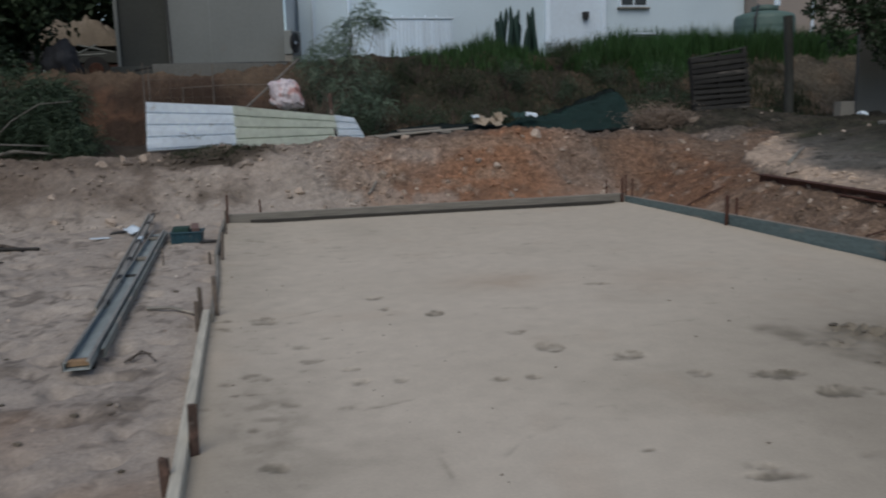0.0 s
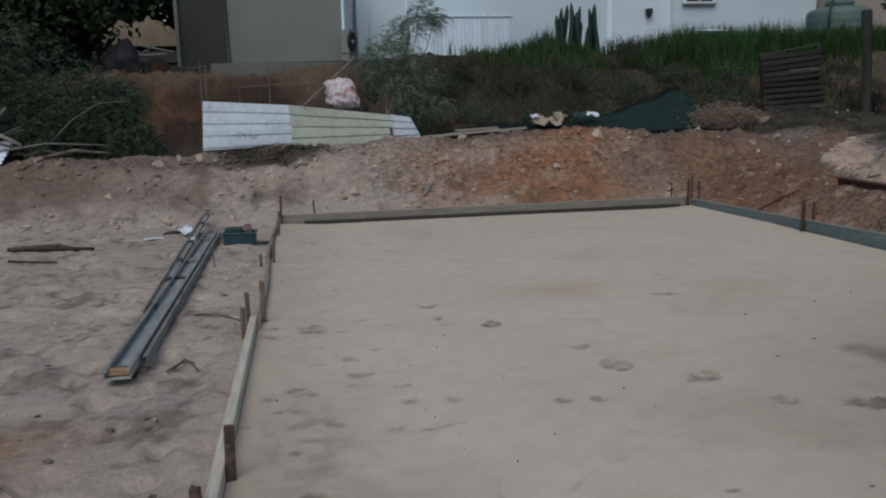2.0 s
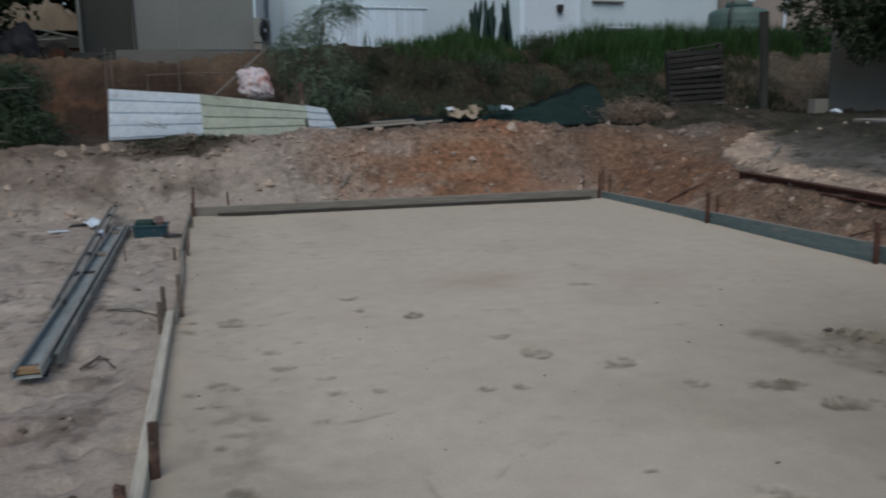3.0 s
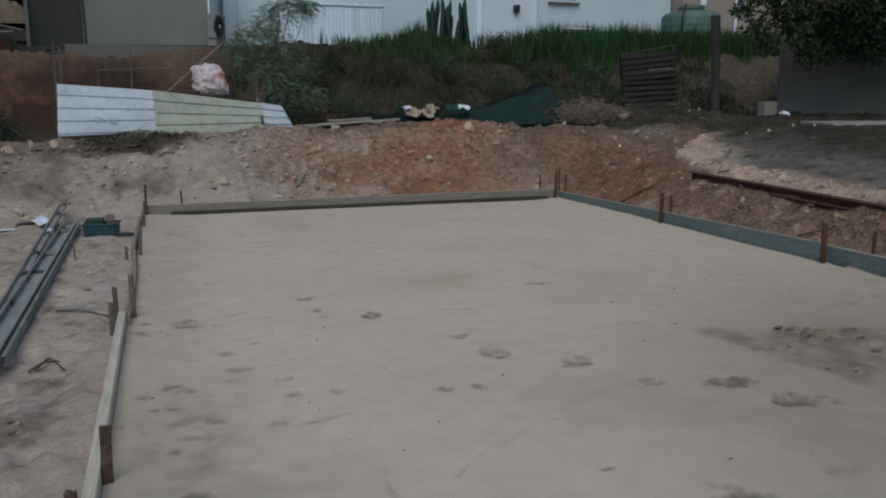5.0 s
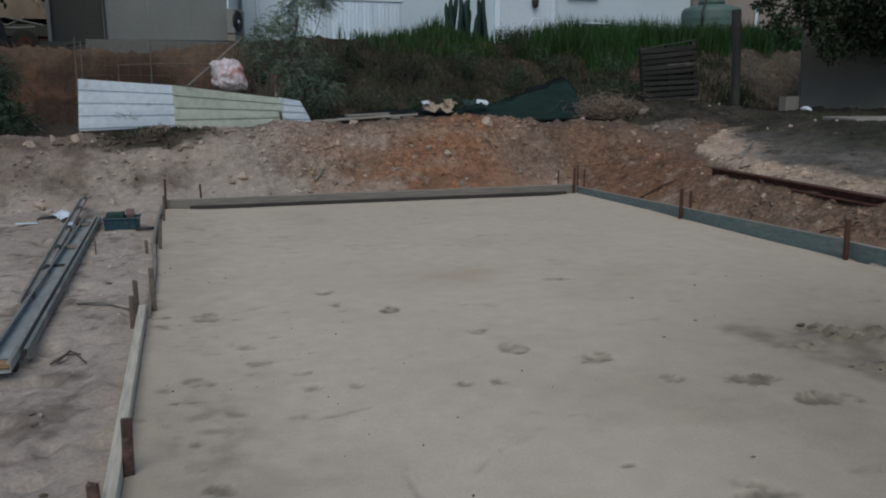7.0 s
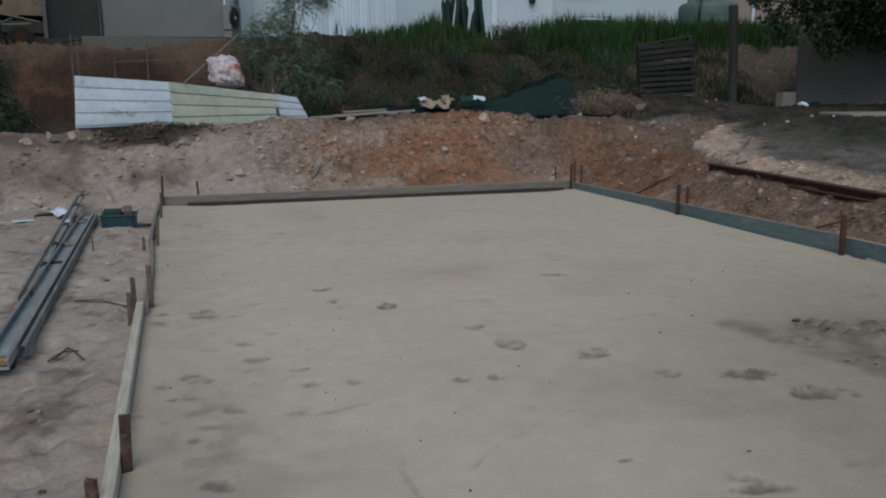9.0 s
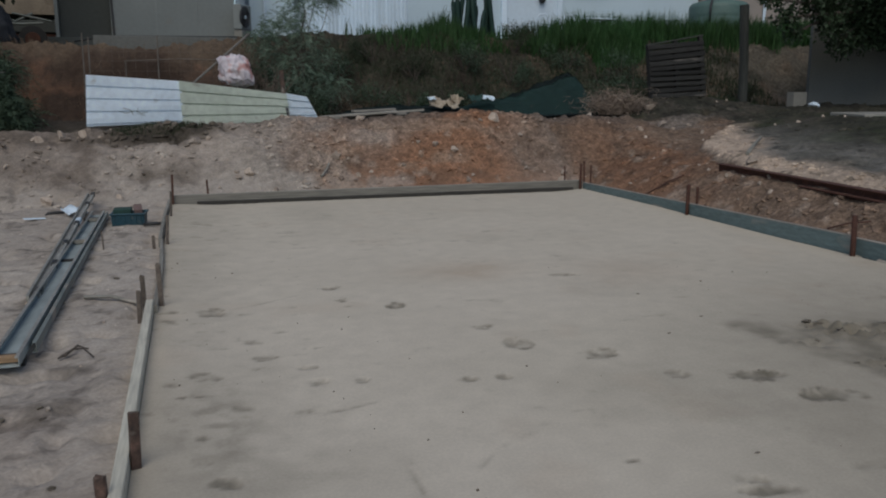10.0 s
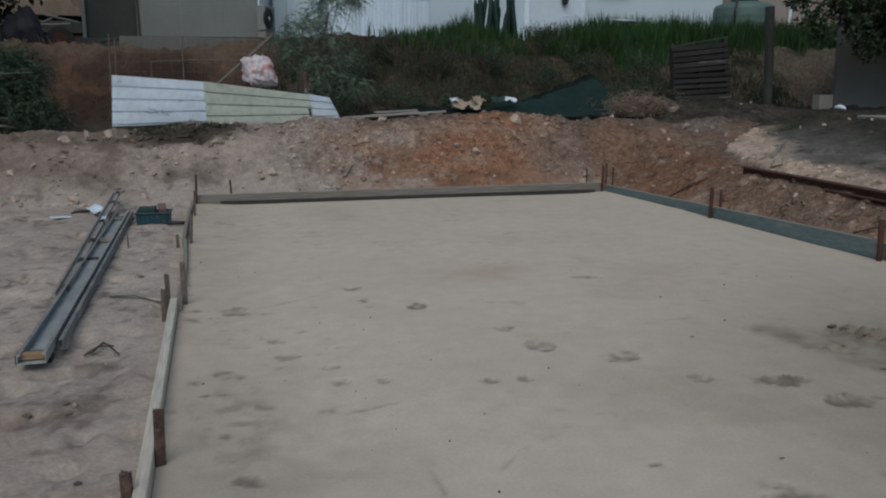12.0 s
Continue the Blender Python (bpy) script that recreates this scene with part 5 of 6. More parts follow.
def fronds(name, centres, count, length, mat, parent, seed, pairs=11):
    """Drooping feathery fronds: pairs of narrow leaflets along a bent stalk, scattered in clumps."""
    rng = np.random.default_rng(seed)
    cs = np.array(centres, float)
    pick = rng.integers(0, len(cs), count)
    d = rng.normal(size=(count, 3))
    d /= np.linalg.norm(d, axis=1)[:, None]
    at = cs[pick, :3] + d * (rng.random(count) ** 0.5)[:, None] * cs[pick, 3:]
    out = d * np.array((1, 0.8, 0.5)) + rng.normal(size=(count, 3)) * 0.5
    out /= np.linalg.norm(out, axis=1)[:, None]
    size = length * rng.uniform(0.6, 1.4, count)
    side = np.cross(out, (0, 0, 1.0))
    side /= np.linalg.norm(side, axis=1)[:, None] + 1e-6
    verts = []
    for k in range(pairs):
        f = (k + 0.5) / pairs
        p = at + out * (f * size)[:, None] - np.array((0, 0, 1.0)) * (0.55 * f * f * size)[:, None]
        for sgn in (-1, 1):
            a = side * sgn * 0.75 + out * 0.55 + rng.normal(size=(count, 3)) * 0.25 - np.array((0, 0, 0.35))
            a /= np.linalg.norm(a, axis=1)[:, None]
            ln = (size * 0.3 * (1 - 0.55 * f))[:, None]
            w = np.cross(a, rng.normal(size=(count, 3)))
            w = w / (np.linalg.norm(w, axis=1)[:, None] + 1e-6) * ln * 0.085
            verts.append(np.stack([p, p + a * ln * 0.5 + w, p + a * ln, p + a * ln * 0.5 - w], 1))
    v = np.stack(verts, 1).reshape(-1, 3)
    return from_arrays(name, v, np.arange(len(v)).reshape(-1, 4), mat, parent)


def limbs(root, tips, r, bm, rng):
    for tip in tips:
        a, b = Vector(root), Vector(tip)
        mid = (a + b) / 2 + Vector((rng.uniform(-1, 1), rng.uniform(-1, 1), rng.uniform(0, 1))) * (b - a).length * 0.12
        tube([a, a.lerp(mid, 0.6), mid, mid.lerp(b, 0.6), b], [r, r * 0.8, r * 0.6, r * 0.4, r * 0.18], 6, bm, 0.1)


def tree(name, base, top, clumps, count, size, leaf, label, category="tree", trunk=0.12, seed=1, droop=0.2, aspect=0.4, feathery=False):
    rng = random.Random(seed)
    z = ground_z(base[0], base[1])
    t = thing(name, pose(base[0], base[1], z), label, category)
    fork = Vector((top[0] - base[0], top[1] - base[1], top[2] - z))
    part("trunk", tube([(0, 0, -0.2), fork * 0.35 + Vector((0.04, 0, 0)), fork * 0.7, fork], [trunk * 1.3, trunk, trunk * 0.9, trunk * 0.75], 9, wobble=0.1), "bark", t, smooth=True)
    loc = [(c[0] - base[0], c[1] - base[1], c[2] - z, *c[3:]) for c in clumps]
    bm = bmesh.new()
    limbs(fork, [c[:3] for c in loc], trunk * 0.55, bm, rng)
    for c in loc:
        for _ in range(5):
            e = Vector(c[:3]) + Vector((rng.uniform(-1, 1) * c[3], rng.uniform(-1, 1) * c[4], rng.uniform(-0.6, 1) * c[5])) * 0.85
            limbs(c[:3], [e], trunk * 0.16, bm, rng)
    tagged(part("branchwork", bm, "bark", t), kind="stuff")
    if feathery:
        fronds("crown", loc, count, size, leaf, t, seed)
    else:
        leaves("crown", loc, count, size, leaf, t, seed, droop, aspect)
    return t


def clumps_in(x0, x1, y0, y1, z0, z1, count, r0, r1, seed):
    rng = random.Random(seed)
    return [(rng.uniform(x0, x1), rng.uniform(y0, y1), rng.uniform(z0, z1), *(rng.uniform(r0, r1) for _ in range(3))) for _ in range(count)]


tree("large_shrub", (-5.6, 16.2), (-5.5, 16.2, 1.8), clumps_in(-8.4, -4.5, 15.5, 17.0, 1.3, 2.7, 40, 0.45, 0.7, 3) + clumps_in(-4.8, -3.3, 15.5, 16.4, 1.2, 2.1, 14, 0.35, 0.5, 4)
     + clumps_in(-4.0, -3.2, 15.5, 16.0, 1.0, 1.8, 12, 0.3, 0.4, 24) + [(-3.05, 15.7, 1.15, 0.3, 0.3, 0.25), (-3.7, 15.9, 2.1, 0.4, 0.3, 0.3), (-5.2, 16.2, 2.9, 0.5, 0.4, 0.4), (-5.7, 16.2, 3.2, 0.5, 0.4, 0.5), (-6.6, 16.4, 3.3, 0.6, 0.4, 0.5), (-7.5, 16.4, 3.4, 0.7, 0.5, 0.5)],
     8500, 0.34, "feather", "wide grey-green feathery shrub at the foot of the bank", "shrub", 0.1, 3, feathery=True)
tree("dark_tree", (-7.5, 19.2), (-7.2, 19.2, 3.7), clumps_in(-10.5, -4.9, 18.4, 20.4, 2.7, 6.2, 60, 0.7, 1.1, 5) + [(-4.4, 19.2, 4.0, 0.6, 0.6, 0.6), (-4.5, 19.4, 4.6, 0.7, 0.6, 0.6), (-4.0, 19.5, 4.8, 0.7, 0.6, 0.5), (-3.5, 19.6, 4.9, 0.6, 0.6, 0.4), (-3.0, 19.6, 5.3, 0.6, 0.6, 0.4)],
     70000, 0.17, "leaf", "dark dense tree behind the shrub above the bank", "tree", 0.2, 5, 0.3, 0.5)
tree("far_tree", (-7.0, 27.5), (-7.0, 27.5, 4.5), clumps_in(-11.5, -2.5, 26.5, 28.5, 3.6, 8.0, 40, 0.9, 1.4, 15),
     26000, 0.3, "leaf", "dark tree standing behind the trailer", "tree", 0.2, 15, 0.3, 0.5)
tree("overhanging_tree", (16.2, 15.4), (15.6, 15.4, 3.0), clumps_in(13.4, 18.0, 14.6, 16.2, 3.0, 5.0, 36, 0.4, 0.75, 7) + [(12.3, 15.5, 3.35, 0.4, 0.4, 0.35), (12.7, 15.4, 2.9, 0.3, 0.3, 0.35), (13.1, 15.4, 2.6, 0.4, 0.3, 0.35), (11.9, 15.6, 3.75, 0.45, 0.4, 0.3), (12.6, 15.5, 3.7, 0.5, 0.4, 0.4), (11.6, 15.6, 3.9, 0.3, 0.3, 0.25), (13.6, 15.3, 2.65, 0.5, 0.25, 0.3), (14.4, 15.2, 2.6, 0.6, 0.3, 0.3), (13.05, 15.5, 3.15, 0.4, 0.3, 0.35), (11.35, 15.5, 3.4, 0.28, 0.25, 0.22), (11.65, 15.5, 3.05, 0.28, 0.25, 0.28), (11.95, 15.5, 2.75, 0.26, 0.2, 0.24), (12.75, 15.5, 3.3, 0.4, 0.3, 0.35), (13.9, 15.4, 3.05, 0.5, 0.3, 0.4), (14.8, 15.4, 2.9, 0.6, 0.3, 0.4)],
     47000, 0.1, "leaf", "dark leafy tree overhanging the grey wall", "tree", 0.16, 7, 0.6, 0.5)
sapling_z = ground_z(1.85, 17.2)
sapling = thing("feathery_sapling", pose(1.85, 17.2, sapling_z), "slender grey-green feathery sapling growing on the bank", "tree")
CROWN = [(x - 1.85, rr_y, z - sapling_z, r, r * 0.7, r * 0.75) for x, z, r, rr_y in (
    (2.2, 3.5, 0.3, 0.0), (2.45, 3.35, 0.2, 0.1), (1.9, 3.2, 0.36, 0.0), (1.6, 2.9, 0.36, 0.1), (1.3, 2.7, 0.3, -0.1), (1.05, 2.6, 0.22, 0.0), (1.9, 2.65, 0.34, -0.1),
    (1.4, 2.3, 0.36, 0.0), (1.75, 2.0, 0.45, -0.1), (2.2, 2.2, 0.4, 0.1), (2.05, 1.65, 0.4, -0.1), (1.55, 1.65, 0.35, 0.0), (2.45, 1.7, 0.3, 0.0))]
part("trunk", tube([(0, 0, -0.1), (0.03, 0, 0.7), (-0.04, 0, 1.3), (0.1, 0, 1.9)], [0.03, 0.025, 0.02, 0.012], 7, wobble=0.1), "bark", sapling, smooth=True)
bm = bmesh.new()
limbs((0.0, 0, 0.9), [c[:3] for c in CROWN], 0.012, bm, random.Random(9))
tagged(part("branchwork", bm, "bark", sapling), kind="stuff")
fronds("crown", CROWN, 1250, 0.23, "mimosa", sapling, 9, 12)

# columnar cactus
cactus = thing("columnar_cactus", pose(6.52, 20.6, 2.75), "dark clump of columnar cactus above the bank", "cactus")
rng = random.Random(4)
for i, (x, h) in enumerate(((-0.5, 0.85), (-0.42, 1.05), (-0.36, 1.2), (-0.3, 0.95), (-0.24, 1.3), (-0.18, 1.1), (-0.1, 0.8), (-0.03, 1.35), (0.03, 1.1), (0.1, 1.25), (0.17, 0.9), (0.26, 0.8), (0.34, 1.2), (0.41, 1.0), (0.48, 1.3), (0.55, 0.9))):
    bm = bmesh.new()
    sides, rings = 14, []
    for k in range(9):
        z = h * k / 8
        r = 0.054 * (1 - 0.75 * max(0, (k - 6) / 2) ** 2) * (0.92 + 0.16 * rng.random())
        rings.append([bm.verts.new((x + 0.05 * math.sin(z * 3 + i) + r * (1 + 0.18 * (s % 2)) * math.cos(2 * math.pi * s / sides), 0.12 * math.sin(i * 2.1) + r * (1 + 0.18 * (s % 2)) * math.sin(2 * math.pi * s / sides), z)) for s in range(sides)])
    for r0, r1 in zip(rings, rings[1:]):
        for s in range(sides):
            bm.faces.new((r0[s], r0[(s + 1) % sides], r1[(s + 1) % sides], r1[s]))
    bm.faces.new(rings[-1])
    part("column", bm, "cactus", cactus, smooth=True)


def blades(name, count, region, height, width, mat, label, category, seed, lean=0.35, keep=None):
    """Grass as single tapered blades standing on the ground."""
    rng = np.random.default_rng(seed)
    x, y = rng.uniform(region[0], region[1], count * 2), rng.uniform(region[2], region[3], count * 2)
    dens = fbm(x, y, 0.9, 3, seed) + (keep(x, y) if keep else 0)
    ok = dens > rng.uniform(-0.6, 0.5, count * 2)
    x, y = x[ok][:count], y[ok][:count]
    n = len(x)
    z = ground_height(x, y) - 0.02
    h = height * rng.uniform(0.35, 1.2, n) * (1 + 0.6 * fbm(x, y, 0.8, 3, seed + 3)) * (1 - 0.4 * step(8.6, 7.4, x) * (1 - 0.8 * bump_at(x, y, 5.7, 19.8, 0.5, 2)))
    ang, tilt, turn = rng.uniform(0, 6.283, n), rng.uniform(0.05, lean, n), rng.uniform(0, 6.283, n)
    dx, dy = np.cos(ang) * tilt * h, np.sin(ang) * tilt * h
    wx, wy = np.cos(turn) * width * 0.5, np.sin(turn) * width * 0.5
    v = np.stack([np.stack([x - wx, y - wy, z], 1), np.stack([x + wx, y + wy, z], 1),
                  np.stack([x + dx * 0.35 + wx * 0.8, y + dy * 0.35 + wy * 0.8, z + h * 0.6], 1), np.stack([x + dx * 0.35 - wx * 0.8, y + dy * 0.35 - wy * 0.8, z + h * 0.6], 1),
                  np.stack([x + dx, y + dy, z + h], 1)], 1).reshape(-1, 3)
    faces = []
    for k in range(0, n * 5, 5):
        faces += [(k, k + 1, k + 2, k + 3), (k + 3, k + 2, k + 4)]
    return tagged(from_arrays(name, v, faces, mat), label, category, kind="stuff")


blades("tall_grass", 15000, (3.2, 17.5, 19.0, 20.8), 0.55, 0.02, "grass", "tall green grass along the top of the bank", "grass", 61, keep=lambda x, y: 0.35 * step(7.5, 9.5, x) - 0.5 * step(4.6, 3.6, x) + 0.3 * bump_at(x, y, 5.7, 19.8, 0.8, 1.5) - 1.6 * step(19.5, 19.1, y) * step(10.2, 10.8, x))
blades("tall_grass", 9000, (9.0, 17.5, 18.6, 20.4), 0.6, 0.022, "grass", "dense tall green grass in front of the house", "grass", 62, keep=lambda x, y: 0.4 - 1.6 * step(19.5, 19.1, y) * step(10.2, 10.8, x))
blades("bank_weeds", 19000, (-4.0, 13.0, 16.6, 19.6), 0.2, 0.018, "weed", "dull green and brown weeds on the bank", "weeds", 63, 0.7, keep=lambda x, y: 0.1 - 1.3 * step(1.0, 0.0, x))
blades("dry_grass", 2400, (-4.5, 14.0, 16.4, 19.4), 0.26, 0.012, "straw", "dry straw-coloured grass on the bank", "dry grass", 64, 0.8, keep=lambda x, y: -0.25 + 0 * x)
blades("sparse_weeds", 260, (-2.5, -1.6, 3.5, 4.9), 0.035, 0.006, "grass", "a few short green weeds in the bare earth", "weeds", 66, 0.9, keep=lambda x, y: -0.3 + 0 * x)
blades("crest_weeds", 1500, (-1.5, -0.1, 14.45, 15.05), 0.13, 0.012, "weed", "dark weeds under the edge of the metal sheets", "weeds", 67, 0.9, keep=lambda x, y: 0.1 + 0 * x)
blades("shrub_foot_weeds", 4000, (-8.0, -2.9, 15.2, 16.4), 0.3, 0.014, "weed", "dark weeds at the foot of the shrub", "weeds", 65, 0.7)
for i, (x, y, z, r) in enumerate(((1.3, 17.3, 1.3, 0.5), (2.3, 17.2, 1.5, 0.55), (3.4, 17.6, 1.5, 0.5), (4.4, 18.2, 1.9, 0.5), (5.6, 18.4, 2.0, 0.5), (6.6, 18.2, 1.9, 0.5), (7.6, 17.6, 1.6, 0.6), (8.5, 17.3, 1.7, 0.6), (9.3, 18.0, 2.0, 0.6), (11.9, 17.2, 1.5, 0.4), (1.0, 18.0, 2, 0.45), (2.8, 18.4, 2, 0.5), (3.6, 18.8, 2, 0.45), (5.0, 17.5, 2, 0.4), (6.0, 17.3, 2, 0.4), (7.0, 18.9, 2, 0.5), (8.2, 18.6, 2, 0.5), (4.0, 17.2, 2, 0.35), (1.6, 16.8, 2, 0.35), (9.0, 17.0, 2, 0.4))):
    g = ground_z(x, y)
    sh = thing("bank_shrub", pose(x, y, g), "small dull green shrub growing on the bank", "shrub", "shrubs on the bank")
    bm = bmesh.new()
    rr = random.Random(i)
    for _ in range(7):
        e = Vector((rr.uniform(-r, r), rr.uniform(-r, r) * 0.6, rr.uniform(0.4, 1.1) * r * 1.3))
        tube([(0, 0, -0.05), e * 0.5 + Vector((0, 0, 0.05)), e], [0.012, 0.009, 0.004], 5, bm)
    tagged(part("branchwork", bm, "bark", sh), kind="stuff")
    leaves("foliage", [(rr.uniform(-r, r) * 0.8, rr.uniform(-0.3, 0.3), rr.uniform(0.2, 1.0) * r, r * 0.5, r * 0.4, r * 0.45) for _ in range(5)], 1100, 0.055, "feather" if i % 3 else "weed", sh, 80 + i, 0.1, 0.3)

# heap of dry brush
brush = thing("brush_heap", pose(8.0, 15.85, ground_z(8.0, 15.85)), "heap of dry straw-coloured brush beside the green net", "brush heap")
rng = np.random.default_rng(9)
n = 3600
ang, el = rng.uniform(0, 6.283, n), rng.uniform(-0.2, 0.9, n)
p = rng.normal(size=(n, 3)) * np.array((0.34, 0.2, 0.13)) + np.array((0, 0, 0.18))
p[:, 2] = np.abs(p[:, 2])
d = np.stack([np.cos(ang) * np.cos(el), np.sin(ang) * np.cos(el), np.sin(el)], 1) * rng.uniform(0.12, 0.3, n)[:, None]
w = np.cross(d, rng.normal(size=(n, 3)))
w = w / np.linalg.norm(w, axis=1)[:, None] * 0.005
v = np.stack([p - d / 2 - w, p - d / 2 + w, p + d / 2], 1).reshape(-1, 3)
v[:, 2] = np.maximum(v[:, 2], 0.0)
tagged(from_arrays("dry_stalk", v, np.arange(n * 3).reshape(-1, 3), "brush", brush), kind="stuff")
# heap of bleached branches by the shrub
for i in range(7):
    rr = random.Random(40 + i)
    x, y = -5.6 + 0.25 * i + rr.uniform(-0.2, 0.2), 15.15 + rr.uniform(-0.1, 0.3)
    z = ground_z(x, y)
    a, b = Vector((x - rr.uniform(0.3, 0.7), y, z + 0.05)), Vector((x + rr.uniform(0.2, 0.8), y + 0.2, z + rr.uniform(0.08, 0.75) * (1.0 if i < 4 else 0.25)))
    bm = tube([a, a.lerp(b, 0.4) + Vector((0, 0, 0.1)), a.lerp(b, 0.7) + Vector((0, 0, 0.05)), b], [0.035, 0.03, 0.022, 0.01], 7, wobble=0.15)
    tagged(part("dead_branch", bm, "dead", smooth=True), "bleached dead branch lying beside the shrub", "branch", "dead branches")

for pts, r in ((((-5.42, 14.95, 0.35), (-5.28, 14.95, 0.6), (-5.2, 14.95, 1.1), (-5.23, 14.97, 1.6), (-5.3, 15.0, 2.0)), 0.025), (((-5.22, 14.95, 1.0), (-5.1, 14.95, 1.5), (-5.12, 14.97, 1.9)), 0.02), (((-5.4, 14.93, 0.38), (-5.15, 14.93, 0.5), (-4.86, 14.93, 0.78)), 0.045), (((-5.9, 14.95, 0.6), (-5.6, 14.94, 0.45), (-5.42, 14.94, 0.38), (-5.1, 14.92, 0.4), (-4.85, 14.9, 0.28), (-4.68, 14.9, 0.18)), 0.055), (((-6.1, 14.95, 0.0), (-5.8, 14.95, 0.25), (-5.5, 14.98, 0.35), (-5.2, 15.0, 0.65)), 0.045), (((-5.75, 14.93, 0.22), (-5.72, 14.93, 0.6), (-5.8, 14.95, 1.0)), 0.028), (((-5.6, 14.9, 0.3), (-5.2, 14.9, 0.28), (-4.7, 14.92, 0.12)), 0.035), (((-4.4, 15.1, 0.1), (-3.95, 15.1, 0.55), (-3.5, 15.1, 0.82), (-3.0, 15.12, 0.85)), 0.012), (((-5.0, 14.85, 0.1), (-4.3, 14.9, 0.2), (-3.4, 15.0, 0.14)), 0.02)):
    base = ground_z(-5.5, 14.9)
    bm = tube([(x, y, base + z) for x, y, z in pts], [r * k for k in np.linspace(1, 0.5, len(pts))], 8, wobble=0.12)
    tagged(part("dead_branch", bm, "dead", smooth=True), "pale bleached dead branch in front of the shrub", "branch", "dead branches")

# ---- stones ----
STONES = [stone_mesh("stone_shape", s, f) for s, f in ((1, 0.7), (2, 0.55), (3, 0.8), (4, 0.6), (5, 0.75))]
rng = random.Random(77)


def put_stone(x, y, size, label="pale broken stone lying on the earth", mesh=None):
    ob = new("stone", mesh or rng.choice(STONES))
    s = size
    ob.matrix_world = Matrix.Translation((x, y, ground_z(x, y) + s * 0.14)) @ Euler((rng.uniform(-0.4, 0.4), rng.uniform(-0.4, 0.4), rng.uniform(0, 6.28))).to_matrix().to_4x4() @ Matrix.Diagonal((s, s * rng.uniform(0.7, 1.0), s, 1))
    tagged(ob, label, "stone", "stones on the plot")


for x, y, s in ((1.84, 13.6, 0.2), (3.5, 13.6, 0.16), (3.8, 13.55, 0.2), (2.9, 13.4, 0.12), (1.3, 13.1, 0.14), (4.72, 14.15, 0.3), (4.45, 14.1, 0.1), (1.9, 13.62, 0.1), (5.55, 13.1, 0.16), (5.45, 12.95, 0.2), (2.4, 14.4, 0.2), (-2.2, 14.5, 0.3), (-2.5, 14.4, 0.22), (-1.9, 14.6, 0.22),
                (-2.96, 12.9, 0.18), (-3.1, 13.5, 0.16), (0.5, 13.4, 0.2), (0.34, 13.3, 0.14), (7.4, 13.9, 0.2), (8.1, 14.3, 0.28), (-2.2, 12.8, 0.24), (6.9, 10.1, 0.22), (6.9, 14.9, 0.22), (8.7, 15.7, 0.24)):
    put_stone(x, y, s, "large pale stone half sunk in the earth")
for _ in range(75):
    while True:
        x, y = rng.uniform(-5.5, 9.5), rng.uniform(12.75, 15.1)
        if rng.random() < (0.9 if 0.8 < x < 5 else 0.5):
            break
    put_stone(x, y, rng.choice((0.05, 0.06, 0.07, 0.09, 0.11, 0.14)), "broken stone in the spoil slope")
for _ in range(22):
    put_stone(rng.uniform(5.9, 6.8), rng.uniform(6.0, 13.5), rng.choice((0.04, 0.05, 0.07, 0.1)), "broken stone in the red slope")
for _ in range(50):
    put_stone(rng.uniform(-4.5, -0.9), rng.uniform(3.2, 12.5), rng.choice((0.03, 0.035, 0.045, 0.06)), "small stone on the bare earth")
for _ in range(12):
    put_stone(rng.uniform(7.5, 15), rng.uniform(12.5, 16.3), rng.choice((0.04, 0.05, 0.07, 0.1)), "stone on the dark terrace")


def gravel(name, count, place, s0, s1, mat, label, seed):
    """Many little broken clods in one mesh, in the colour of the earth they lie on."""
    r = np.random.default_rng(seed)
    g = (1 + 5 ** 0.5) / 2
    base = np.array([(-1, g, 0), (1, g, 0), (-1, -g, 0), (1, -g, 0), (0, -1, g), (0, 1, g), (0, -1, -g), (0, 1, -g), (g, 0, -1), (g, 0, 1), (-g, 0, -1), (-g, 0, 1)]) / 1.9
    tri = np.array([(0, 11, 5), (0, 5, 1), (0, 1, 7), (0, 7, 10), (0, 10, 11), (1, 5, 9), (5, 11, 4), (11, 10, 2), (10, 7, 6), (7, 1, 8),
                    (3, 9, 4), (3, 4, 2), (3, 2, 6), (3, 6, 8), (3, 8, 9), (4, 9, 5), (2, 4, 11), (6, 2, 10), (8, 6, 7), (9, 8, 1)])
    x, y = place(r, count)
    z = ground_height(x, y)
    s = s0 + (s1 - s0) * r.random(count) ** 7
    a = r.uniform(0, 6.283, count)
    b = base[None] * r.uniform(0.65, 1.25, (count, 12, 1)) * np.stack([r.uniform(0.8, 1.3, count), r.uniform(0.6, 1.0, count), r.uniform(0.4, 0.8, count)], 1)[:, None]
    px = b[..., 0] * np.cos(a)[:, None] - b[..., 1] * np.sin(a)[:, None]
    py = b[..., 0] * np.sin(a)[:, None] + b[..., 1] * np.cos(a)[:, None]
    v = np.stack([px, py, b[..., 2] + 0.25 * px * r.uniform(-1, 1, (count, 1))], -1) * s[:, None, None] * 0.5 + np.stack([x, y, z + s * 0.0], -1)[:, None]
    f = (tri[None] + (np.arange(count) * 12)[:, None, None]).reshape(-1, 3)
    ob = from_arrays(name, v.reshape(-1, 3), f, mat)
    att = ob.data.color_attributes.new("soil", "FLOAT_COLOR", "POINT")
    rgba = np.ones((count, 12, 4))
    rgba[..., :3] = (soil_colour(x, y, z) * r.uniform(0.8, 1.4, (count, 1)))[:, None]
    att.data.foreach_set("color", rgba.ravel())
    tagged(ob, label, "gravel", kind="stuff")


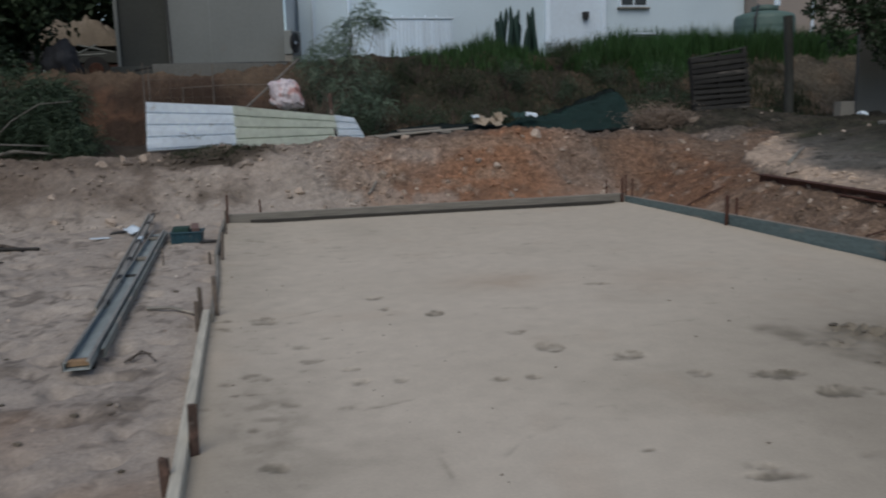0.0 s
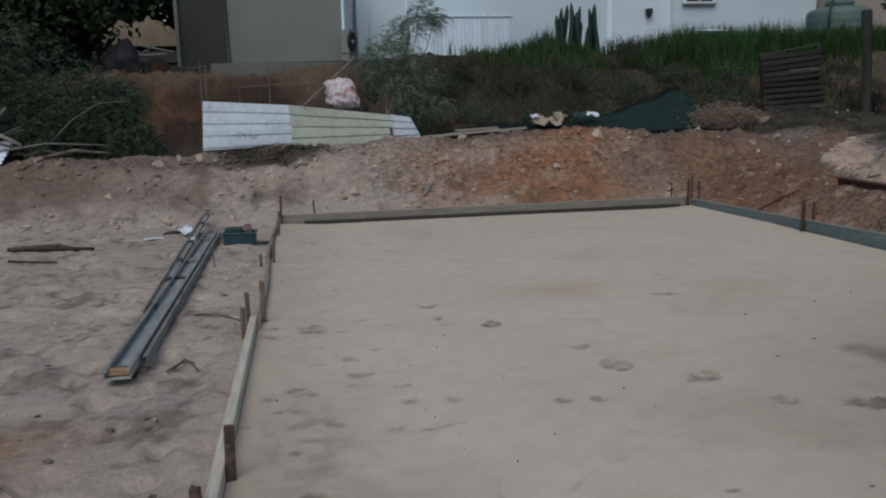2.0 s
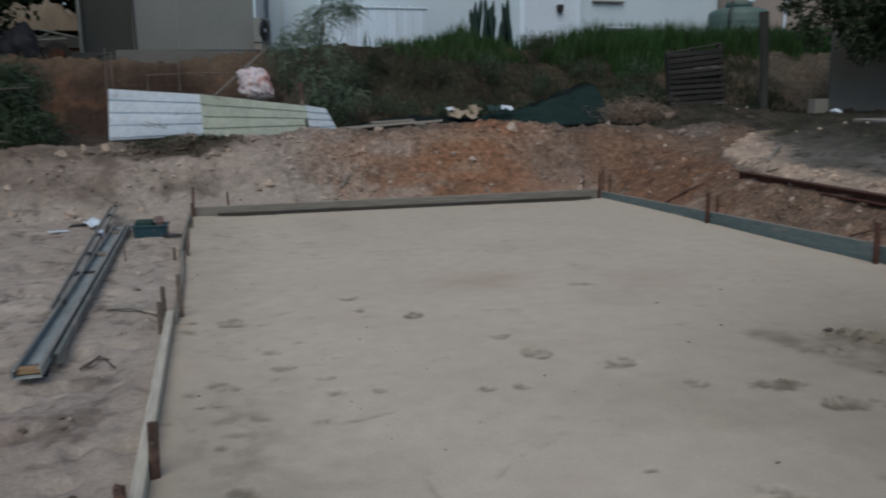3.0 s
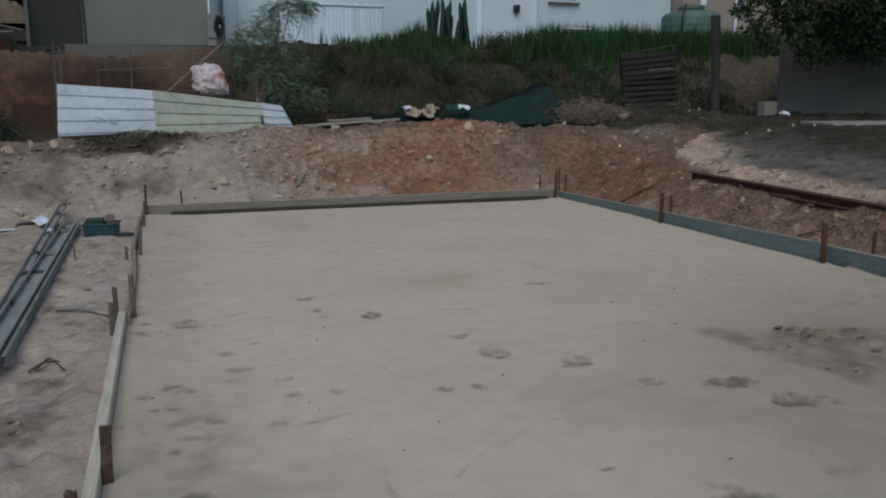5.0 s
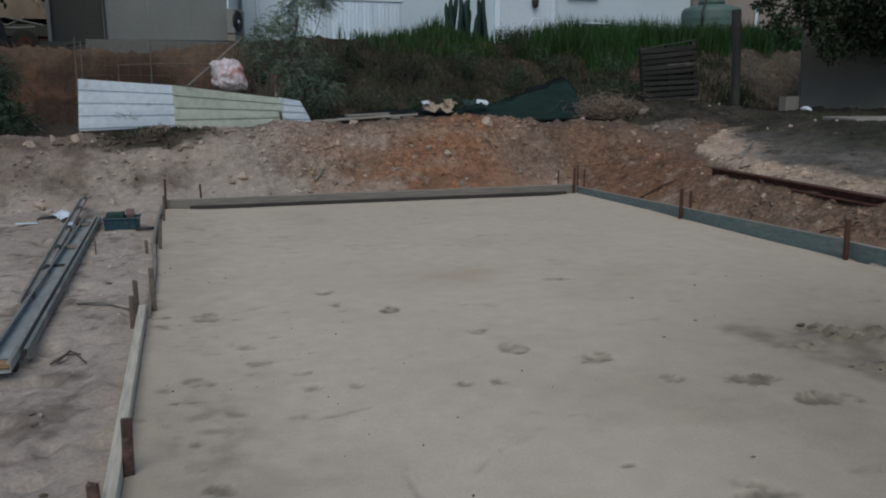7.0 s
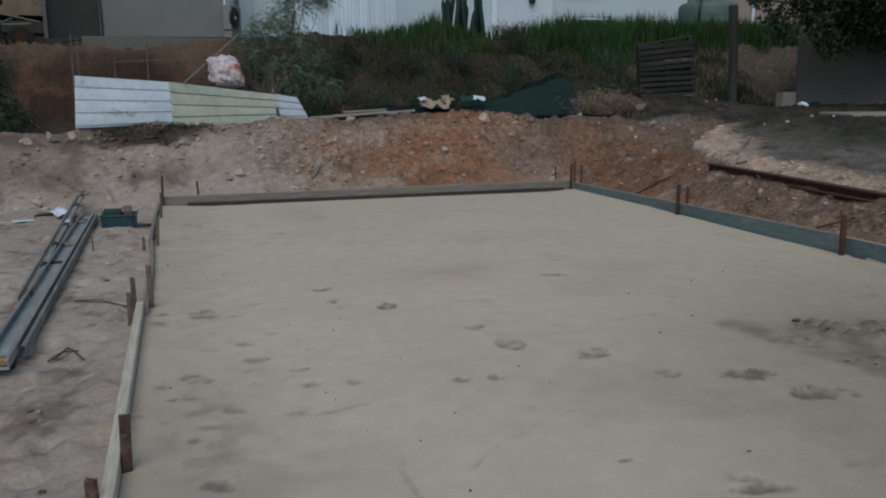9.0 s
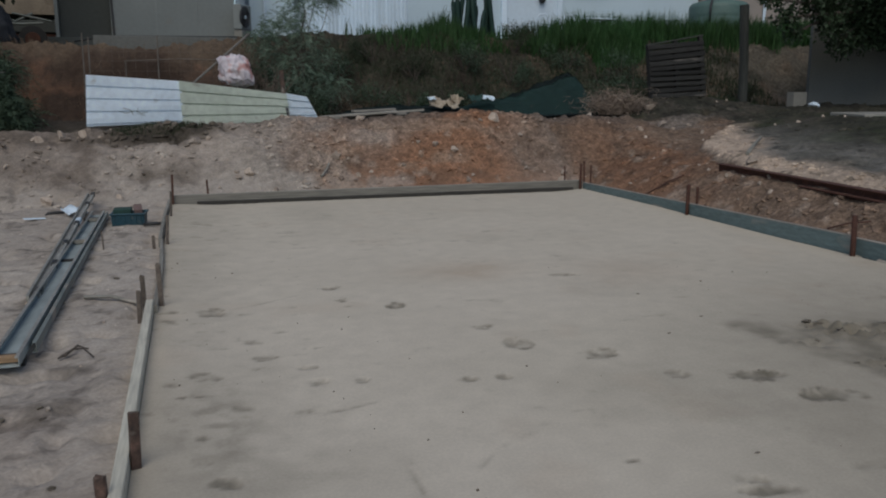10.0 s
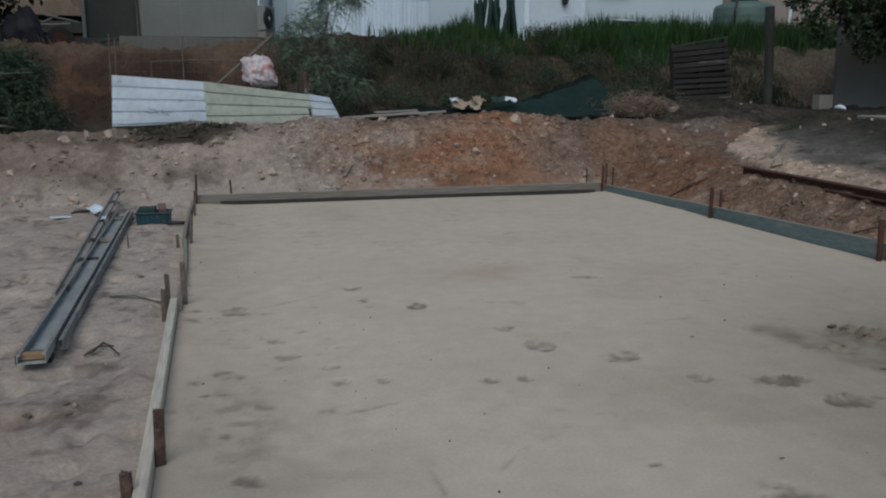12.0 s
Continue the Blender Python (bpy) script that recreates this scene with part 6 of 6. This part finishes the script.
def strewn(x0, x1, y0, y1, seed):
    """A scatter that gathers in drifts within a stretch of ground."""
    def place(r, n):
        x, y = r.uniform(x0, x1, n * 4), r.uniform(y0, y1, n * 4)
        w = np.clip(0.1 + 1.9 * fbm(x, y, 0.8, 4, seed), 0.015, 1)
        k = r.choice(n * 4, n, replace=False, p=w / w.sum())
        return x[k], y[k]
    return place


gravel("gravel", 2300, strewn(-5.5, 9, 12.7, 15.1, 91), 0.01, 0.13, "rubble", "loose clods and broken stones on the spoil slope", 1)
gravel("gravel", 1000, strewn(0.8, 5.6, 12.7, 14.6, 92), 0.01, 0.13, "rubble", "loose clods and broken stones on the red spoil", 4)
gravel("gravel", 1800, strewn(5.78, 7.3, 4, 13.5, 93), 0.01, 0.11, "rubble", "loose clods and broken stones on the red slope", 2)
gravel("gravel", 2000, strewn(-5, -0.8, 2.5, 12.7, 94), 0.006, 0.05, "rubble", "loose clods on the bare earth", 3)
gravel("gravel", 700, strewn(-4.6, 1.2, 14.0, 14.95, 96), 0.015, 0.2, "rubble", "broken stones along the crest of the slope", 6)
gravel("gravel", 130, strewn(1.15, 2.1, 12.95, 13.95, 97), 0.03, 0.17, "rubble", "cluster of pale broken stones on the spoil slope", 7)
gravel("gravel", 160, strewn(5.0, 6.0, 12.9, 14.3, 98), 0.03, 0.16, "rubble", "cluster of grey broken stones by the corner", 8)
gravel("gravel", 1600, strewn(7.6, 15.5, 10, 16.6, 95), 0.012, 0.13, "rubble", "loose clods on the dark terrace", 5)
LUMPS = [stone_mesh("clod_shape", k, 0.7, "earth_lump") for k in (11, 12, 13)]
for i, (x, y) in enumerate(CLODS + [(3.48, 5.05), (3.55, 5.12), (3.9, 4.8), (3.2, 4.32), (3.35, 4.25), (3.75, 4.5), (2.51, 5.16), (2.95, 5.45), (2.86, 6.15), (2.6, 4.4), (1.9, 3.5)]):
    ob = new("clod", LUMPS[i % 3])
    s = 0.058 - 0.011 * (i % 4) if i < 13 else 0.022
    ob.matrix_world = Matrix.Translation((x + 0.04, y + 0.03, float(sand_height(np.array([x]), np.array([y]))[0]) + s * 0.08)) @ Matrix.Diagonal((s * 1.5, s, s * 0.8, 1))
    tagged(ob, "small lump of earth lying on the sand", "clod", "clods on the sand")

for i, (x, y) in enumerate(((-1.27, 4.89), (-1.1, 4.94), (-0.92, 4.05), (-1.45, 4.5), (-1.7, 5.2), (-1.9, 6.1), (-0.98, 7.9))):
    ob = new("clod", LUMPS[i % 3])
    w = 0.045 - 0.006 * (i % 3)
    ob.matrix_world = Matrix.Translation((x, y, ground_z(x, y) + w * 0.2)) @ Matrix.Diagonal((w * 1.3, w, w, 1))
    tagged(ob, "dark lump of damp earth on the bare ground", "clod", "clods on the bare earth")

r = np.random.default_rng(12)
n = 95
cx, cy = np.where(r.random(n) < 0.6, r.uniform(-0.55, 0.7, n), r.uniform(0.3, 4.5, n)), r.uniform(2.9, 8.5, n)
cz = sand_height(cx, cy)
cs = 0.004 + 0.009 * r.random(n) ** 3
tet = np.array([(1, 0, -0.4), (-0.5, 0.8, -0.4), (-0.5, -0.8, -0.4), (0.2, 0.3, 0.6), (-0.2, -0.4, 0.5)])
cv = tet[None] * r.uniform(0.6, 1.3, (n, 5, 1)) * cs[:, None, None] + np.stack([cx, cy, cz + cs * 0.25], -1)[:, None]
cf = np.array([(0, 1, 3), (1, 2, 4), (1, 4, 3), (2, 0, 4), (0, 3, 4), (0, 2, 1)])
ob = from_arrays("crumbs", cv.reshape(-1, 3), (cf[None] + (np.arange(n) * 5)[:, None, None]).reshape(-1, 3), "soil")
att = ob.data.color_attributes.new("soil", "FLOAT_COLOR", "POINT")
att.data.foreach_set("color", np.tile((0.1, 0.08, 0.06, 1.0), n * 5))
tagged(ob, "dark crumbs of earth scattered on the sand", "crumbs", kind="stuff")
